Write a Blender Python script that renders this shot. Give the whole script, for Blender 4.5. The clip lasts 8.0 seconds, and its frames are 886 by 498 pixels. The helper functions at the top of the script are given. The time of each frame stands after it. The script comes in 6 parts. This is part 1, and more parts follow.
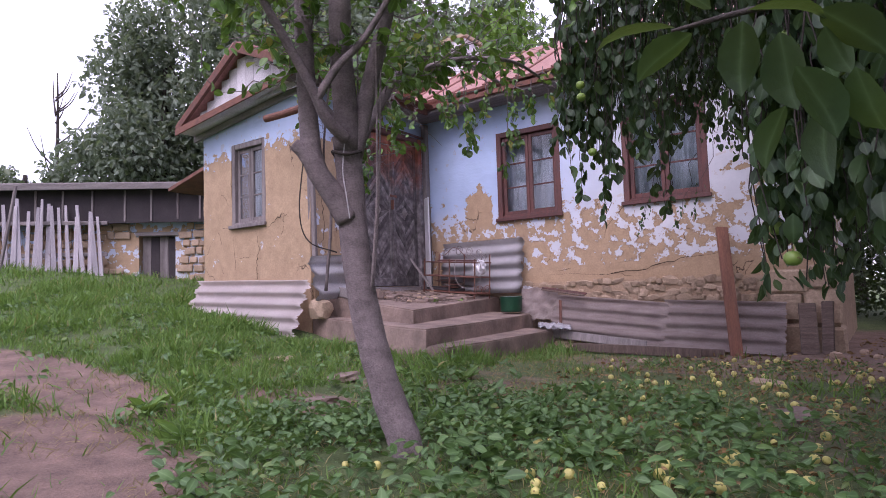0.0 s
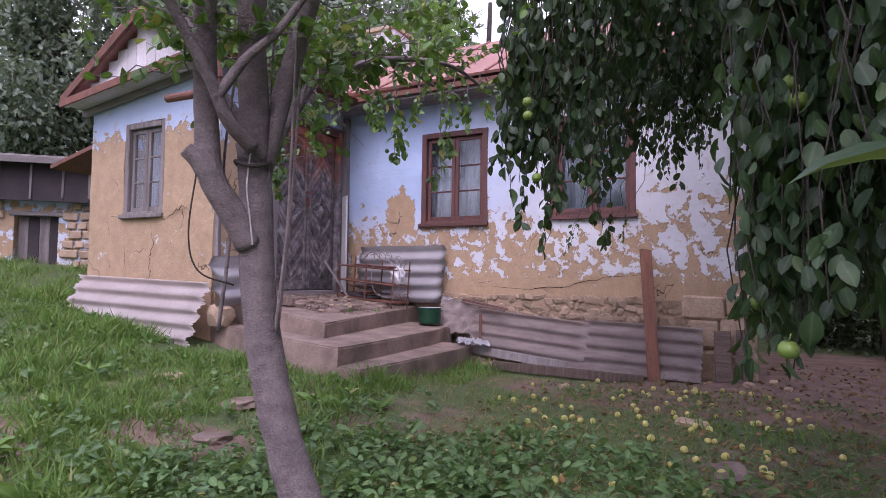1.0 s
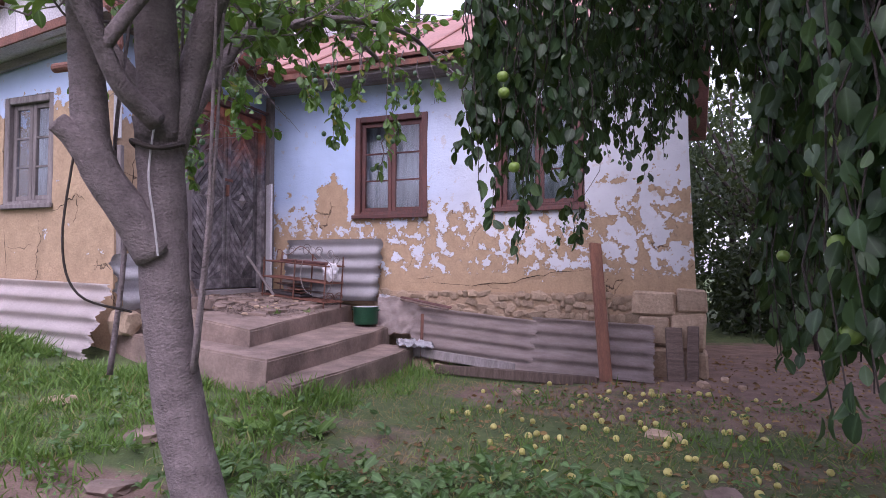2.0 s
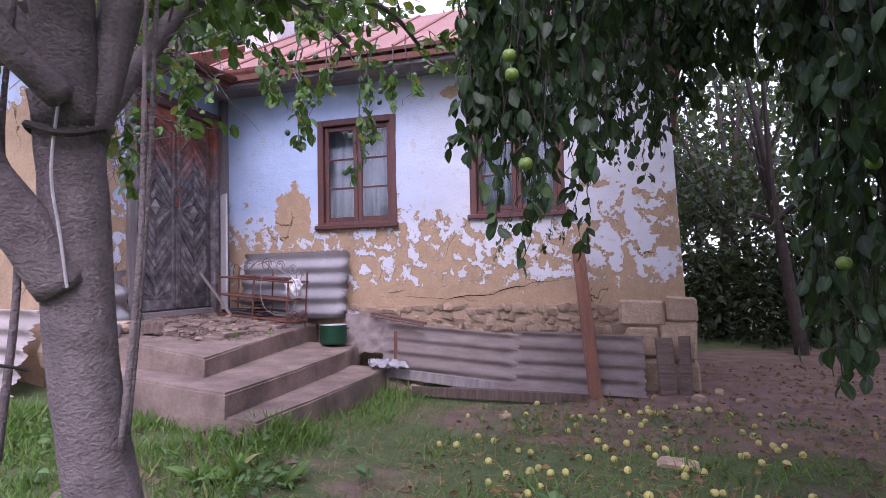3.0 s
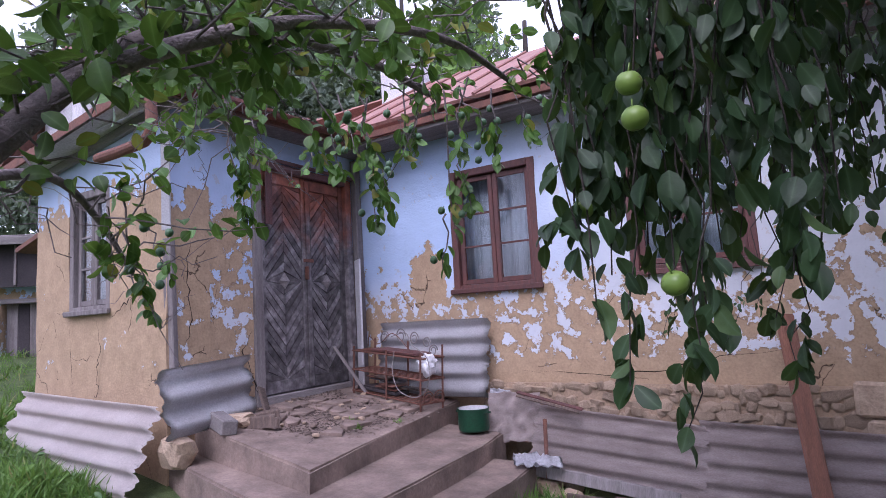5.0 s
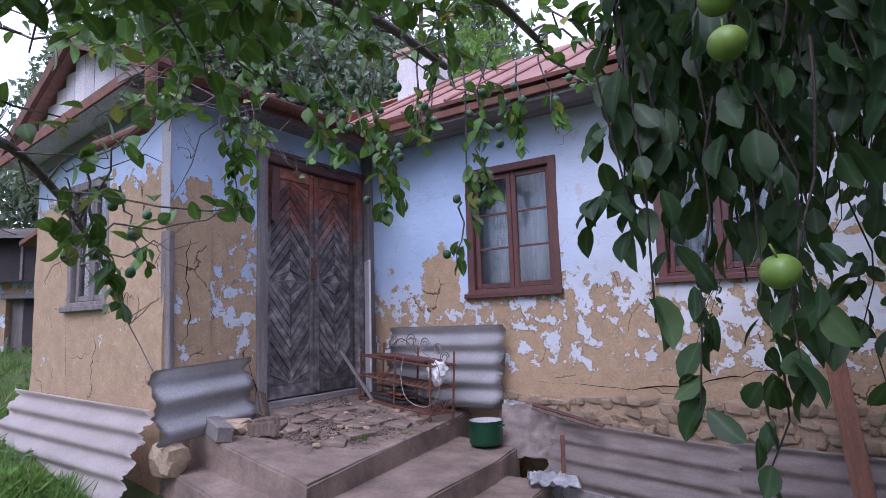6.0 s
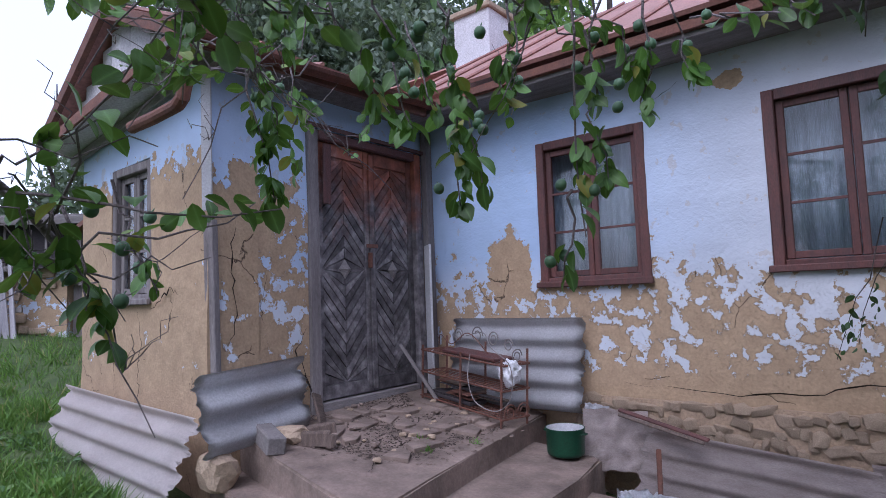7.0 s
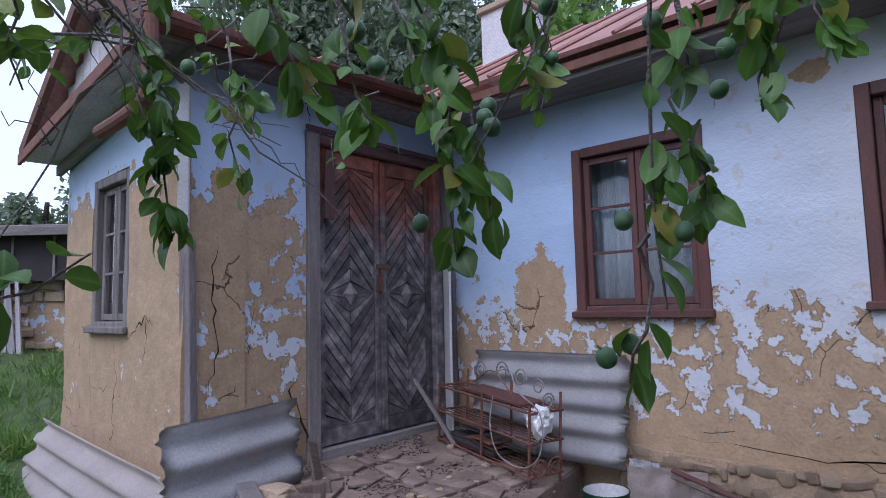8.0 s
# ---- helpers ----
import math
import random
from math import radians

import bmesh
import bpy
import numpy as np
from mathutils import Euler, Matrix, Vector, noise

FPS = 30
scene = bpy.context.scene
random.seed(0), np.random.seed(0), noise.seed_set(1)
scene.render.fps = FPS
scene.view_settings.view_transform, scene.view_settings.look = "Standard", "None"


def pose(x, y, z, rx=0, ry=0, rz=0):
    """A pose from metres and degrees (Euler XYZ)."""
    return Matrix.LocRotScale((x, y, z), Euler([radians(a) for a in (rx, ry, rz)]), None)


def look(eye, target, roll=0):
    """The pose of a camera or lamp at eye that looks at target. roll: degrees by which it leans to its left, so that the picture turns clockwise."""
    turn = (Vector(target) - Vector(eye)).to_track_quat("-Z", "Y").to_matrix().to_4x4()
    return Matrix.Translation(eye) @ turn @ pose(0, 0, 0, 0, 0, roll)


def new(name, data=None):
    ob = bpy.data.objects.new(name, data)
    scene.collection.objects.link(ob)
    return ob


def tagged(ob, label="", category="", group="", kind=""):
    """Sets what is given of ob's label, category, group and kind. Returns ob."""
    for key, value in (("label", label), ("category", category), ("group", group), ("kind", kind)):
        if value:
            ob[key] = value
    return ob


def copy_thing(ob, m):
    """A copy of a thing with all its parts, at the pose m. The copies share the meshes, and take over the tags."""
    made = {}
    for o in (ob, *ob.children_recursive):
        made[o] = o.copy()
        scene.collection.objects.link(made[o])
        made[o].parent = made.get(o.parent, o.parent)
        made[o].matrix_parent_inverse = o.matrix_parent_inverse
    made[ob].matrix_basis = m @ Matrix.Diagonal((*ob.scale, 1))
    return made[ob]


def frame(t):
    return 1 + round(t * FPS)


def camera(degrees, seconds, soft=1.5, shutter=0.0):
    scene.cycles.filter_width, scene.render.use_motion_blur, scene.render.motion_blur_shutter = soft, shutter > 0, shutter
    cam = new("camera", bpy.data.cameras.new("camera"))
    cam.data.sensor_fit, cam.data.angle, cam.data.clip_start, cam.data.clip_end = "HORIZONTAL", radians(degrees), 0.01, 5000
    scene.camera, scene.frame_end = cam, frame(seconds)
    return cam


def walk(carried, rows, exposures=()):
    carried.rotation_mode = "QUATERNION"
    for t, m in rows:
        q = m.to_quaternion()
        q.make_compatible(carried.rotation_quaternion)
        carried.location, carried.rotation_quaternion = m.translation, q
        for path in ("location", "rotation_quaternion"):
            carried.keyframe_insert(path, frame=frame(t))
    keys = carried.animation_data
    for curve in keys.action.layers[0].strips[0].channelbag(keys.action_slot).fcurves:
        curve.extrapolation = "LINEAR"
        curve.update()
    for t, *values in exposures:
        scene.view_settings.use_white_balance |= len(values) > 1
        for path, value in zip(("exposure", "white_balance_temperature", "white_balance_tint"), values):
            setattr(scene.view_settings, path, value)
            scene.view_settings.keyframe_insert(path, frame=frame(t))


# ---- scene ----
cam = camera(72.5, 8.0, 0.85)
PATH = [
    (0.0, pose(5.000, -6.475, 0.645, 93.93, 1.88, 36.32)),
    (0.5, pose(4.837, -6.360, 0.759, 93.38, 0.10, 33.48)),
    (1.0, pose(4.759, -6.191, 0.844, 93.01, -0.77, 28.14)),
    (1.5, pose(4.615, -6.006, 0.907, 92.02, -0.85, 24.25)),
    (3.0, pose(4.142, -5.491, 0.962, 92.72, 1.26, 17.07)),
    (3.5, pose(4.242, -5.312, 1.110, 94.53, 1.18, 22.15)),
    (4.0, pose(4.268, -5.100, 1.226, 94.23, 2.86, 28.52)),
    (4.5, pose(4.162, -4.814, 1.295, 95.34, 3.86, 32.81)),
    (6.0, pose(3.917, -4.401, 1.271, 97.04, 1.82, 34.77)),
    (6.5, pose(3.734, -4.210, 1.366, 94.53, 1.08, 37.20)),
    (7.0, pose(3.535, -4.043, 1.419, 94.69, 2.06, 39.93)),
    (7.5, pose(3.362, -3.831, 1.472, 94.34, 2.68, 40.81)),
    (8.0, pose(3.212, -3.528, 1.574, 95.35, 1.39, 42.90)),
]
walk(cam, PATH, [(0.0, 0.36, 5900, 34), (3.0, 0.54, 5700, 34), (6.0, 0.24, 5350, 22), (8.0, -0.10, 5250, 15)])

# ---- sky, sun ----
world = bpy.data.worlds.new("sky")
scene.world = world
world.use_nodes = True
wn = world.node_tree
wn.nodes.clear()
sky = wn.nodes.new("ShaderNodeTexSky")
sky.sky_type = 'NISHITA'
sky.sun_disc = False
sky.sun_elevation = radians(52)
sky.sun_rotation = radians(167)
sky.dust_density = 4.0
sky.ozone_density = 1.0
bg_sky = wn.nodes.new("ShaderNodeBackground")
bg_sky.inputs["Strength"].default_value = 0.09
bg_cloud = wn.nodes.new("ShaderNodeBackground")
bg_cloud.inputs["Color"].default_value = (1.0, 0.95, 0.99, 1)
bg_cloud.inputs["Strength"].default_value = 0.95
both = wn.nodes.new("ShaderNodeAddShader")
wout = wn.nodes.new("ShaderNodeOutputWorld")
wn.links.new(sky.outputs[0], bg_sky.inputs["Color"])
wn.links.new(bg_sky.outputs[0], both.inputs[0])
wn.links.new(bg_cloud.outputs[0], both.inputs[1])
wn.links.new(both.outputs[0], wout.inputs["Surface"])
sun = new("sun", bpy.data.lights.new("sun", 'SUN'))
sun.data.energy = 1.25
sun.data.angle = radians(35)
sun.data.color = (1.0, 0.95, 0.9)
sun.matrix_world = look((3.5, -12.5, 12.5), (1, -2, 0))


# ---- materials ----
def mat(name, rough=0.85, metal=0.0):
    m = bpy.data.materials.new(name)
    m.use_nodes = True
    nt = m.node_tree
    b = nt.nodes["Principled BSDF"]
    b.inputs["Roughness"].default_value = rough
    b.inputs["Metallic"].default_value = metal
    return m, nt, b


def node(nt, kind, **inputs):
    n = nt.nodes.new(kind)
    for key, value in inputs.items():
        key = key.replace("_", " ")
        if isinstance(value, bpy.types.NodeSocket):
            nt.links.new(value, n.inputs[key])
        else:
            n.inputs[key].default_value = value
    return n


def coords(nt, local=True):
    return nt.nodes.new("ShaderNodeTexCoord").outputs["Object" if local else "Generated"]


def place(nt):
    """World-place coordinates in metres."""
    return nt.nodes.new("ShaderNodeNewGeometry").outputs["Position"]


def noise_of(nt, vec, scale, detail=4.0, rough=0.6):
    return node(nt, "ShaderNodeTexNoise", Vector=vec, Scale=scale, Detail=detail, Roughness=rough).outputs["Fac"]


def ramp(nt, fac, stops):
    n = nt.nodes.new("ShaderNodeValToRGB")
    nt.links.new(fac, n.inputs["Fac"])
    while len(n.color_ramp.elements) < len(stops):
        n.color_ramp.elements.new(0.5)
    for e, (p, c) in zip(n.color_ramp.elements, stops):
        e.position = p
        e.color = (*c, 1) if not isinstance(c, (int, float)) else (c, c, c, 1)
    return n.outputs["Color"]


def mixc(nt, fac, a, b, mode='MIX'):
    n = nt.nodes.new("ShaderNodeMix")
    n.data_type = 'RGBA'
    n.blend_type = mode
    for key, value in ((0, fac), (6, a), (7, b)):
        if isinstance(value, bpy.types.NodeSocket):
            nt.links.new(value, n.inputs[key])
        else:
            n.inputs[key].default_value = value if isinstance(value, float) else (*value, 1)
    return n.outputs[2]


def maths(nt, op, a, b=0.0, clamp=False):
    n = nt.nodes.new("ShaderNodeMath")
    n.operation = op
    n.use_clamp = clamp
    for i, value in enumerate((a, b)):
        if isinstance(value, bpy.types.NodeSocket):
            nt.links.new(value, n.inputs[i])
        else:
            n.inputs[i].default_value = value
    return n.outputs[0]


def bump(nt, b, height, strength=0.4, distance=0.01):
    n = node(nt, "ShaderNodeBump", Height=height, Strength=strength, Distance=distance)
    nt.links.new(n.outputs[0], b.inputs["Normal"])


def stretch(nt, vec, sx, sy, sz):
    n = nt.nodes.new("ShaderNodeMapping")
    n.inputs["Scale"].default_value = (sx, sy, sz)
    nt.links.new(vec, n.inputs["Vector"])
    return n.outputs[0]


def worn(name, base, dark, rough=0.85, scale=6.0, fine=60.0, strength=0.35, grain=(1, 1, 1), metal=0.0, spread=0.25, speck=0.55):
    """A surface of two tones, stains and fine relief; grain stretches it."""
    m, nt, b = mat(name, rough, metal)
    v = stretch(nt, coords(nt), *grain)
    big = noise_of(nt, v, scale, 5)
    small = noise_of(nt, v, fine, 4)
    c = ramp(nt, big, [(0.5 - spread, dark), (0.5 + spread, base)])
    c = mixc(nt, speck, c, ramp(nt, small, [(0.3, 0.45), (0.7, 1.25)]), 'MULTIPLY')
    r = nt.nodes.new("ShaderNodeObjectInfo").outputs["Random"]
    c = mixc(nt, 0.5, c, ramp(nt, r, [(0.0, 0.72), (1.0, 1.2)]), 'MULTIPLY')
    nt.links.new(c, b.inputs["Base Color"])
    bump(nt, b, small, strength, 0.008)
    return m


BLUE, PALE, CLAY, CLAY2 = (0.42, 0.54, 0.76), (0.60, 0.615, 0.67), (0.45, 0.325, 0.21), (0.36, 0.255, 0.165)


def plaster(name, level, amount, axis, tint=0.0, hole=None, rise=0.55, least=-0.03):
    """Clay plaster under a flaking limewash: whole above the level, in patches below it. axis: along the wall (0 x, 1 y)."""
    m, nt, b = mat(name, 0.92)
    p = place(nt)
    sep = node(nt, "ShaderNodeSeparateXYZ", Vector=p)
    z, u = sep.outputs["Z"], sep.outputs["X" if axis == 0 else "Y"]
    flake = noise_of(nt, p, 7.6, 9, 0.66)
    wide = noise_of(nt, p, 1.1, 2)
    # limewash is kept where height and noise sum up
    h = maths(nt, 'MULTIPLY', maths(nt, 'SUBTRACT', z, level), rise)
    h = node(nt, "ShaderNodeClamp", Value=h, Min=least, Max=0.5).outputs[0]
    low = node(nt, "ShaderNodeMapRange", Value=z, From_Min=0.72, From_Max=0.95, To_Min=-0.25, To_Max=0.0).outputs[0]
    h = maths(nt, 'ADD', h, low)
    k = maths(nt, 'ADD', maths(nt, 'ADD', flake, h), maths(nt, 'MULTIPLY', maths(nt, 'SUBTRACT', wide, 0.5), 0.35))
    if axis == 0 and tint:
        k = maths(nt, 'ADD', k, maths(nt, 'MULTIPLY', maths(nt, 'SUBTRACT', u, 2.0), 0.004))
        seam = nt.nodes.new("ShaderNodeTexVoronoi")
        seam.feature = 'DISTANCE_TO_EDGE'
        seam.inputs["Scale"].default_value = 3.3
        sw = nt.nodes.new("ShaderNodeMix")
        sw.data_type = 'VECTOR'
        sw.inputs[0].default_value = 0.3
        nt.links.new(p, sw.inputs[4])
        nt.links.new(node(nt, "ShaderNodeTexNoise", Vector=p, Scale=7.0, Detail=4.0).outputs["Color"], sw.inputs[5])
        nt.links.new(sw.outputs[1], seam.inputs["Vector"])
        kept = node(nt, "ShaderNodeMapRange", Value=seam.outputs["Distance"], From_Min=0.0, From_Max=0.16, To_Min=-0.14, To_Max=0.025).outputs[0]
        kept = maths(nt, 'ADD', kept, maths(nt, 'MULTIPLY', maths(nt, 'SUBTRACT', wide, 0.5), 0.5))
        end = node(nt, "ShaderNodeMapRange", Value=u, From_Min=3.55, From_Max=3.8).outputs[0]
        end = maths(nt, 'MULTIPLY', end, node(nt, "ShaderNodeMapRange", Value=z, From_Min=0.9, From_Max=1.0).outputs[0])
        k = maths(nt, 'ADD', k, maths(nt, 'MULTIPLY', kept, end))
    for hx, hz, rx, rz in (hole or ()):
        du = maths(nt, 'DIVIDE', maths(nt, 'SUBTRACT', u, hx), rx)
        dz = maths(nt, 'DIVIDE', maths(nt, 'SUBTRACT', z, hz), rz)
        rr = maths(nt, 'ADD', maths(nt, 'MULTIPLY', du, du), maths(nt, 'MULTIPLY', dz, dz))
        rr = maths(nt, 'ADD', rr, maths(nt, 'MULTIPLY', maths(nt, 'SUBTRACT', flake, 0.5), 5.0))
        inside = node(nt, "ShaderNodeMapRange", Value=rr, From_Min=0.9, From_Max=1.1, To_Min=0.6, To_Max=0.0).outputs[0]
        k = maths(nt, 'SUBTRACT', k, inside)
    mask = node(nt, "ShaderNodeMapRange", Value=k, From_Min=amount, From_Max=amount + 0.012).outputs[0]
    edge = node(nt, "ShaderNodeMapRange", Value=k, From_Min=amount - 0.02, From_Max=amount).outputs[0]
    fine = noise_of(nt, p, 55, 5)
    mid = noise_of(nt, p, 9, 5)
    clay = ramp(nt, mid, [(0.3, CLAY2), (0.7, CLAY)])
    clay = mixc(nt, 0.6, clay, ramp(nt, fine, [(0.25, 0.6), (0.75, 1.2)]), 'MULTIPLY')
    white = node(nt, "ShaderNodeMapRange", Value=u, From_Min=1.3, From_Max=3.0).outputs[0] if axis == 0 and tint else 0.15
    lime = mixc(nt, white, BLUE, PALE)
    lime = mixc(nt, node(nt, "ShaderNodeMapRange", Value=z, From_Min=1.75, From_Max=1.35, To_Min=0.0, To_Max=0.8).outputs[0], lime, PALE)
    lime = mixc(nt, 0.5, lime, ramp(nt, noise_of(nt, p, 2.6, 5), [(0.3, 0.78), (0.7, 1.08)]), 'MULTIPLY')
    lime = mixc(nt, maths(nt, 'MULTIPLY', maths(nt, 'LESS_THAN', mid, 0.38), 0.3), lime, CLAY)
    col = mixc(nt, mask, clay, lime)
    # drying cracks in the clay
    vor = nt.nodes.new("ShaderNodeTexVoronoi")
    vor.feature = 'DISTANCE_TO_EDGE'
    vor.inputs["Scale"].default_value = 2.2
    warp = node(nt, "ShaderNodeMix", Factor=0.12)
    warp.data_type = 'VECTOR'
    warp.inputs[0].default_value = 0.12
    nt.links.new(p, warp.inputs[4])
    nt.links.new(node(nt, "ShaderNodeTexNoise", Vector=p, Scale=6.0, Detail=4.0).outputs["Color"], warp.inputs[5])
    nt.links.new(warp.outputs[1], vor.inputs["Vector"])
    crack = node(nt, "ShaderNodeMapRange", Value=vor.outputs["Distance"], From_Min=0.001, From_Max=0.006).outputs[0]
    some = maths(nt, 'GREATER_THAN', noise_of(nt, p, 1.7, 1), 0.57)
    crack = maths(nt, 'MAXIMUM', crack, maths(nt, 'SUBTRACT', 1.0, some))
    crack = maths(nt, 'MAXIMUM', crack, mask)
    col = mixc(nt, crack, (0.09, 0.06, 0.04), col)
    nt.links.new(col, b.inputs["Base Color"])
    hgt = maths(nt, 'ADD', maths(nt, 'ADD', maths(nt, 'MULTIPLY', edge, 0.5), maths(nt, 'MULTIPLY', fine, 0.45)), maths(nt, 'MULTIPLY', crack, 0.6))
    hgt = maths(nt, 'ADD', hgt, maths(nt, 'MULTIPLY', mid, 0.55))
    bump(nt, b, hgt, 0.8, 0.014)
    return m


M_W3 = plaster("flaking_limewash_front", 1.38, 0.487, 0, 1.0, ((0.85, 1.62, 0.20, 0.30), (2.57, 2.75, 0.09, 0.06)), 0.30)
M_W2 = plaster("flaking_limewash_porch", 2.12, 0.527, 1, rise=0.7, least=-0.05)
M_W1 = plaster("clay_plaster_wing", 2.2, 0.60, 0, rise=0.8, least=-0.06)
M_WOOD = worn("weathered_wood", (0.30, 0.27, 0.27), (0.13, 0.11, 0.11), 0.9, 3, 45, 0.6, (6, 6, 0.6))
M_WOODX = worn("weathered_plank", (0.34, 0.31, 0.31), (0.17, 0.15, 0.15), 0.9, 3, 45, 0.6, (0.6, 6, 6))
M_RED = worn("peeling_brown_paint", (0.15, 0.055, 0.046), (0.075, 0.04, 0.04), 0.6, 5, 50, 0.5, (4, 4, 1))
M_ROOF = worn("rusty_red_sheet", (0.38, 0.19, 0.16), (0.25, 0.115, 0.09), 0.6, 2.5, 30, 0.2)
M_RUST = worn("rusty_metal", (0.22, 0.09, 0.06), (0.10, 0.05, 0.04), 0.8, 9, 70, 0.5)
M_ASB = worn("asbestos_sheet", (0.60, 0.60, 0.63), (0.42, 0.41, 0.43), 0.95, 3, 80, 0.3, speck=0.35)
M_ASBD = worn("stained_asbestos_sheet", (0.55, 0.475, 0.455), (0.31, 0.255, 0.24), 0.95, 4, 70, 0.4, (1, 3, 3), speck=0.4)
M_ASBW = worn("pale_asbestos_sheet", (0.80, 0.74, 0.73), (0.62, 0.56, 0.55), 0.95, 3, 80, 0.3, speck=0.3)
M_CONC = worn("old_concrete", (0.31, 0.235, 0.198), (0.14, 0.104, 0.087), 0.95, 3.4, 45, 0.7, spread=0.17, speck=0.32)
M_BAR = worn("grey_concrete", (0.25, 0.225, 0.225), (0.15, 0.135, 0.135), 0.95, 7, 60, 0.6, speck=0.4)
M_CRUMB = worn("damp_dark_soil", (0.115, 0.082, 0.066), (0.05, 0.038, 0.032), 0.97, 9, 60, 0.6)
M_ROT = worn("rotten_wood", (0.21, 0.155, 0.13), (0.085, 0.062, 0.052), 0.95, 5, 45, 0.8, (0.7, 6, 6))
M_POST = worn("red_brown_plank", (0.30, 0.135, 0.085), (0.15, 0.075, 0.055), 0.85, 3, 45, 0.6, (6, 6, 0.8))
M_STONE = worn("field_stone", (0.50, 0.385, 0.28), (0.34, 0.25, 0.18), 0.95, 9, 50, 0.9, speck=0.45)
M_MORTAR = worn("clay_mortar", (0.41, 0.30, 0.205), (0.28, 0.20, 0.14), 0.95, 7, 60, 0.6)
M_BARK = worn("plum_bark", (0.30, 0.25, 0.258), (0.145, 0.118, 0.122), 0.9, 12, 95, 1.0, (1.2, 1.2, 1.6))
M_BARKD = worn("dark_bark", (0.07, 0.055, 0.05), (0.03, 0.025, 0.022), 0.9, 9, 60, 0.8)
M_GREEN = worn("green_enamel", (0.008, 0.068, 0.032), (0.007, 0.04, 0.022), 0.4, 5, 60, 0.1)
M_WHITE = worn("white_lime", (0.66, 0.64, 0.68), (0.5, 0.48, 0.5), 0.9, 5, 60, 0.3)
M_FELT = worn("roofing_felt", (0.055, 0.045, 0.05), (0.03, 0.026, 0.03), 0.9, 4, 60, 0.4)
M_DARK = worn("dark_room_plaster", (0.20, 0.20, 0.22), (0.12, 0.12, 0.14), 0.95, 3, 40, 0.2)
# pale cloth; the bluish-white reflection on the panes is put into its colour too
M_CURT = worn("pale_curtain_with_reflection", (0.62, 0.68, 0.74), (0.36, 0.42, 0.48), 0.95, 5, 40, 0.1, (6, 1, 0.4))


def leafmat(name, hue, rough=0.45, thin=0.25):
    m, nt, b = mat(name, rough)
    rnd = nt.nodes.new("ShaderNodeNewGeometry").outputs["Random Per Island"]
    rnd = maths(nt, 'FRACT', maths(nt, 'ADD', rnd, nt.nodes.new("ShaderNodeObjectInfo").outputs["Random"]))
    dark, light, odd = hue
    c = ramp(nt, rnd, [(0.0, dark), (0.5, [(a + d) / 2 for a, d in zip(dark, light)]), (0.93, light), (0.97, odd)])
    c = mixc(nt, 0.35, c, ramp(nt, noise_of(nt, place(nt), 40, 3), [(0.3, 0.6), (0.7, 1.3)]), 'MULTIPLY')
    rib = nt.nodes.new("ShaderNodeAttribute")
    rib.attribute_name = "rib"
    c = mixc(nt, maths(nt, 'MULTIPLY', maths(nt, 'POWER', rib.outputs["Fac"], 7.0), 0.45), c, [v * 1.7 + 0.05 for v in light])
    nt.links.new(c, b.inputs["Base Color"])
    bump(nt, b, maths(nt, 'ADD', maths(nt, 'MULTIPLY', rib.outputs["Fac"], 0.7), noise_of(nt, place(nt), 130, 3)), 0.5, 0.002)
    tr = nt.nodes.new("ShaderNodeBsdfTranslucent")
    nt.links.new(mixc(nt, 0.3, c, (0.35, 0.5, 0.05)), tr.inputs["Color"])
    mx = nt.nodes.new("ShaderNodeMixShader")
    mx.inputs[0].default_value = thin
    nt.links.new(b.outputs[0], mx.inputs[1])
    nt.links.new(tr.outputs[0], mx.inputs[2])
    nt.links.new(mx.outputs[0], nt.nodes["Material Output"].inputs["Surface"])
    return m


M_PLUM = leafmat("plum_leaf", ((0.04, 0.10, 0.018), (0.095, 0.21, 0.032), (0.28, 0.26, 0.05)))
M_APPLE = leafmat("apple_leaf", ((0.013, 0.037, 0.015), (0.040, 0.088, 0.030), (0.07, 0.125, 0.04)), 0.54, 0.2)
# distance haze is put into this leaf colour: paler and greyer green
M_HAZY = leafmat("hazy_far_foliage", ((0.10, 0.135, 0.10), (0.16, 0.20, 0.15), (0.18, 0.21, 0.14)), 0.8)
# sunlight on the crowns behind the roof is put into this brighter green
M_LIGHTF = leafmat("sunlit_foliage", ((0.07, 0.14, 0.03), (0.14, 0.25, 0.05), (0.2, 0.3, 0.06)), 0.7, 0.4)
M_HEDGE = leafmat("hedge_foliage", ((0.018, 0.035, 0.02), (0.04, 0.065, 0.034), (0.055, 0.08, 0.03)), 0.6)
M_GRASS = leafmat("grass_blade", ((0.07, 0.15, 0.03), (0.15, 0.28, 0.055), (0.27, 0.25, 0.10)), 0.6, 0.3)
M_WEED = leafmat("weed_leaf", ((0.05, 0.11, 0.035), (0.10, 0.20, 0.06), (0.15, 0.22, 0.07)), 0.55, 0.25)

M_GLASS, ntg, bg = mat("window_glass", 0.03)
bg.inputs["Base Color"].default_value = (0.9, 0.95, 1.0, 1)
bg.inputs["Transmission Weight"].default_value = 1.0
bg.inputs["IOR"].default_value = 1.45
bump(ntg, bg, noise_of(ntg, place(ntg), 7, 2), 0.06, 0.01)

